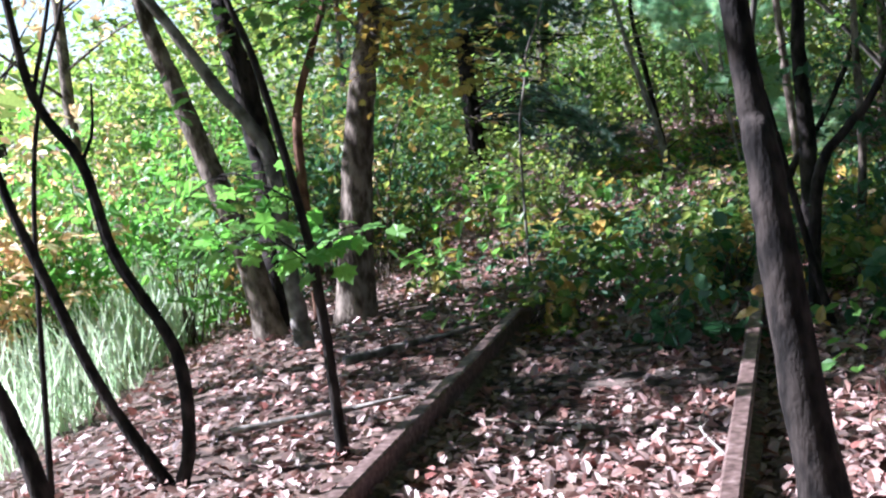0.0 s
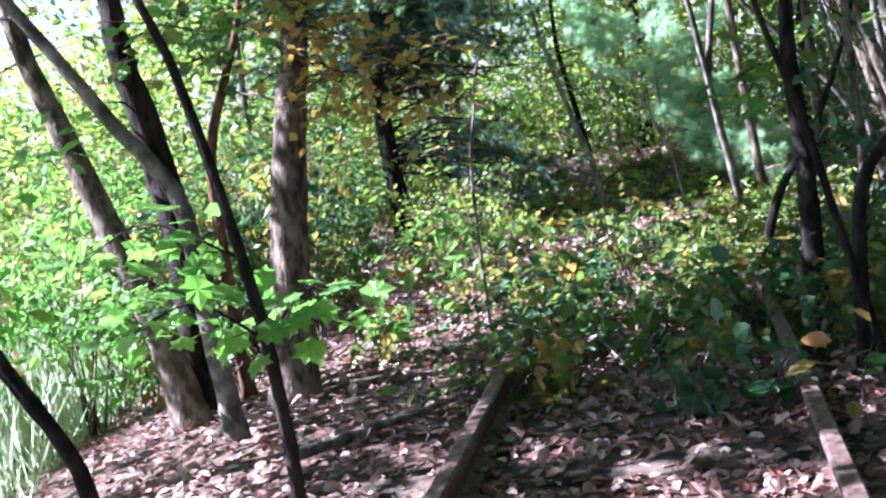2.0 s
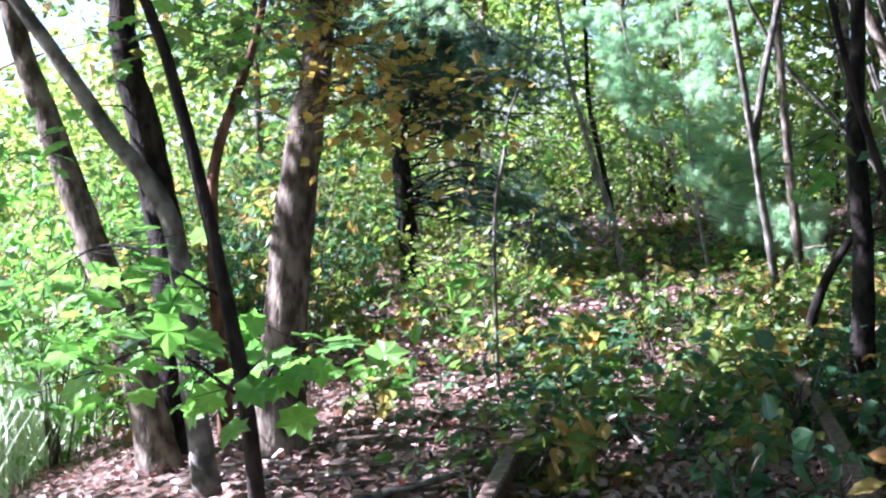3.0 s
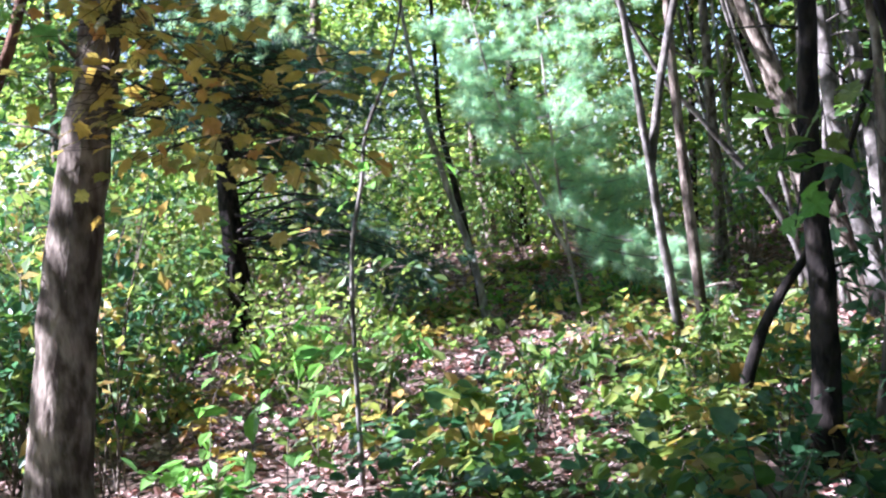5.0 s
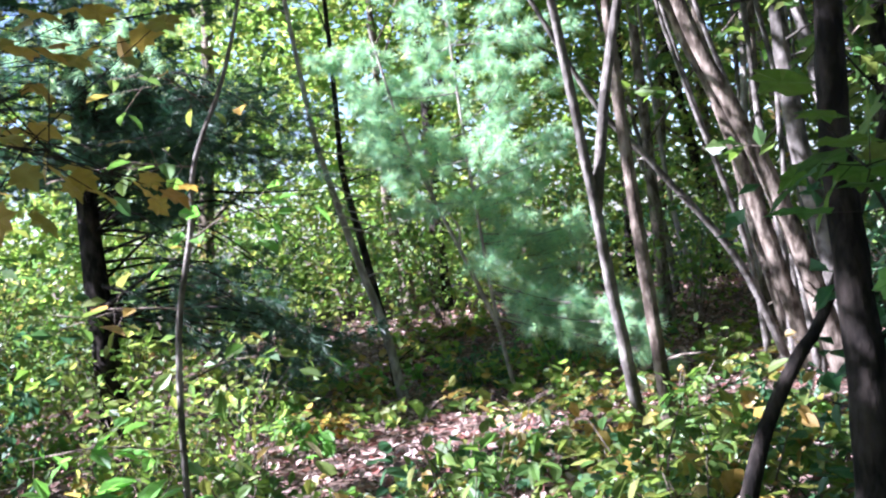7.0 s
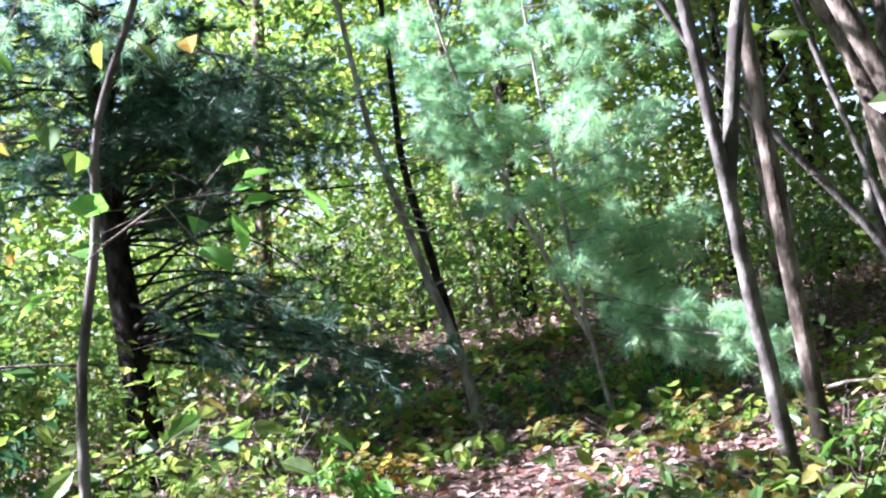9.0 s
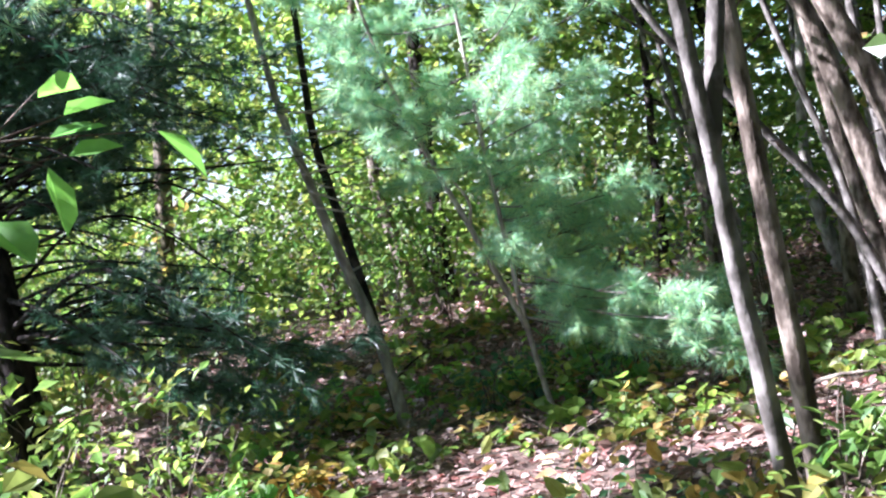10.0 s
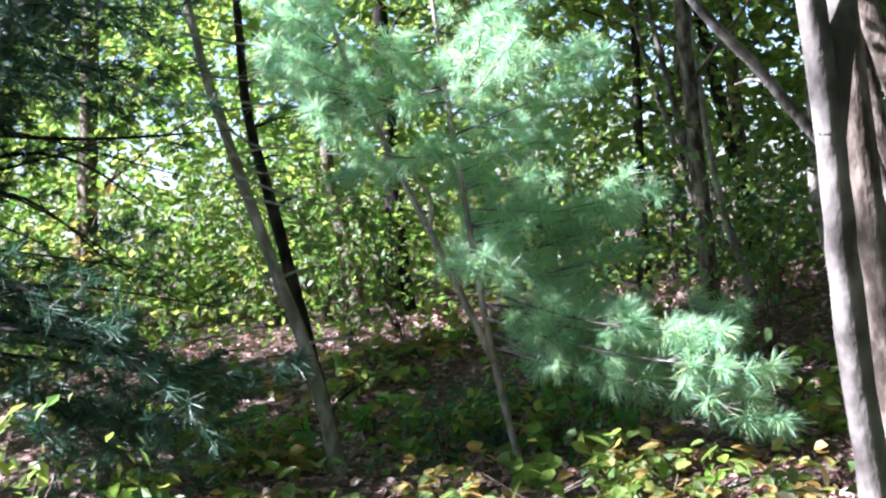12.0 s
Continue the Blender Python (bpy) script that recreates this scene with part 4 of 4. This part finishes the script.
for x, y, h, r, m_ in ((7.3, 19.6, 9, 0.06, GREEN), (8.6, 19.4, 9, 0.08, MIXED), (8.0, 20.1, 9, 0.1, GREEN), (9.3, 20.6, 8, 0.1, GREEN), (6.2, 16.5, 8, 0.07, GREEN), (6.6, 15.2, 8, 0.06, MIXED),
                       (7.0, 13.0, 8, 0.1, GREEN), (8.2, 15.0, 9, 0.12, GREEN), (5.0, 21, 9, 0.12, GREEN), (1.6, 20.5, 9, 0.12, GREEN), 
                       (6.0, 8.8, 8, 0.1, GREEN), (5.2, 6.2, 8, 0.09, GREEN), (4.4, 9.6, 7, 0.06, GREEN), (4.2, 4.0, 8, 0.1, GREEN), (3.0, 0.5, 8, 0.1, MIXED), (-3.2, -1.5, 8, 0.11, MIXED),
                       (0.5, -4.0, 8, 0.1, GREEN), (11, 16, 9, 0.14, GREEN), (10, 11, 9, 0.14, GREEN), (12, 22, 10, 0.15, GREEN), (-4.4, 13.5, 6, 0.08, ORANGE), (-6.5, 17, 8, 0.1, MIXED)):
    background_tree(x, y, h, r, m_)

# made-up tree; its low dense crown keeps the sun off the bank
tree("tree", "small added tree whose low dense crown shades the bank", [(-1.3, 15.2, 0), (-1.3, 15.2, 1.5), (-1.25, 15.2, 2.6)], 0.05, BARK, 4.5, 10, leaf=GREEN, crown_from=2.6, n_sprays=240, leaf_size=0.12, spread=1.1, sides=8)
# trees added out of view, whose crowns shade the track bed
for x, y, h in ((-3.5, 7.2, 5.6), (-3.1, 6.9, 5.2), (-4.4, 7.3, 5.8)):
    lean = rng.normal(size=2) * 0.06
    tree("tree", "slim tree added out of view, its thick crown shades the track bed", [(x, y, 0), (x + lean[0] * 2, y + lean[1] * 2, 1.6), (x + lean[0] * 4, y + lean[1] * 4, 3)], 0.05 + 0.03 * rng.random(), BARK, h, 9,
         leaf=MIXED, crown_from=3.0, n_sprays=220, leaf_size=0.13, spread=1.5, sides=8)


def woods(name, label, n, az0, az1, near, deep, high, size, mat):
    """Leaves of the dense woods between two bearings, in uneven masses, lower over the meadow."""
    ang = np.radians(az0 + (az1 - az0) * rng.random(n))
    rad = near + deep * rng.random(n)
    z = high * rng.random(n)
    x, y = 2 + rad * np.sin(ang), 6 + rad * np.cos(ang)
    deg = (np.degrees(ang) + 180) % 360 - 180
    gap = (deg < -24) & (deg > -100) & (z > 1.2 + 0.12 * np.abs(deg + 62) * (rng.random(n) + 0.3))
    gap |= (deg < 2) & (deg > -100) & (z > 1.8 + 0.09 * (deg + 48) + 0.5 * rng.normal(size=n))      # lower towards the meadow, cut down to let the sun in
    lump = np.sin(x * 1.1 + 2 * np.sin(z)) + np.cos(y * 1.3 + z * 1.7) + 0.8 * rng.normal(size=n)
    k = (~gap) & (lump > -0.9)
    pl = np.stack([x, y, z + ground_z(x, y)], -1)[k]
    w = rng.normal(size=(len(pl), 3)) * (1, 1, 0.6)
    tagged(leaves(name, DIAMOND, pl, w, size * (0.6 + 0.8 * rng.random(len(pl))), mat, tilt=0.8), label, "woods", kind="stuff")


woods("thicket_foliage", "green and yellowing leaves of the thicket", 92000, -42, 62, 12, 6, 6.0, 0.1, THICKET)
woods("far_woods", "dense green leaves of the deeper woods", 92000, -48, 66, 16.5, 8, 9, 0.27, THICKET)
# mostly out of view; added to dim the sky light under the trees
woods("woods_behind", "green leaves of the woods round about, added to keep sky light out", 17000, 60, 318, 10, 8, 9.5, 0.6, GREEN)


CANOPY_SHIFT = 0.5


def canopy():
    """High leaf roof out of view, added to dapple the light: clumps with gaps, ending at the meadow."""
    n = 66000
    x, y = -8 + 22 * rng.random(n), -7 + 32 * rng.random(n)
    z = 6.2 + 3.6 * rng.random(n)
    lump = np.sin(1.15 * (x + CANOPY_SHIFT) + 0.7 * np.sin(0.9 * y)) + np.sin(1.05 * (y + CANOPY_SHIFT) + 1.3 * np.cos(0.8 * x)) + 0.35 * np.sin(3.1 * x + 2.3 * y) + 0.3 * rng.normal(size=n)
    k = (lump > 0.3) | ((x > 2.5) & (lump > -1.3)) | ((y < 1) & (lump > -1.3))
    k |= (x > -6.5) & (x < 0) & (y > 15.7) & (y < 18.6)           # leaves added to shade the bank
    k &= ~((x < 0.6) & (y > 13.2) & (y < 15.6))                  # opening that lets the sun onto the pine
    k &= ~((x < -0.6) & (y > 10.8) & (y < 11.8) & ~((x < -5.3) & (z < 8.8)))                # gap that lights the forked tree; far leaves kept to shade its foot
    # left open so the sun reaches the thicket
    k &= ~((x < 2.5) & (y > 18.7))
    k &= ~((x < -2.5) & (y > 4.9) & (y < 6.2))                   # opening that lights the track bed near the start
    # leaves added to shade the bed further on
    k |= (x > -5) & (x < 0) & (y > 7.0) & (y < 10.7) & (lump > -0.9)
    pl = np.stack([x, y, z], -1)[k]
    w = rng.normal(size=(len(pl), 3)) * (1, 1, 0.5)
    tagged(leaves("shade_canopy", DIAMOND, pl, w, 0.42 * (0.6 + 0.8 * rng.random(len(pl))), GREEN, tilt=0.5), "unseen high leaf roof with gaps, added to dapple the light", "tree canopy", kind="stuff")


canopy()
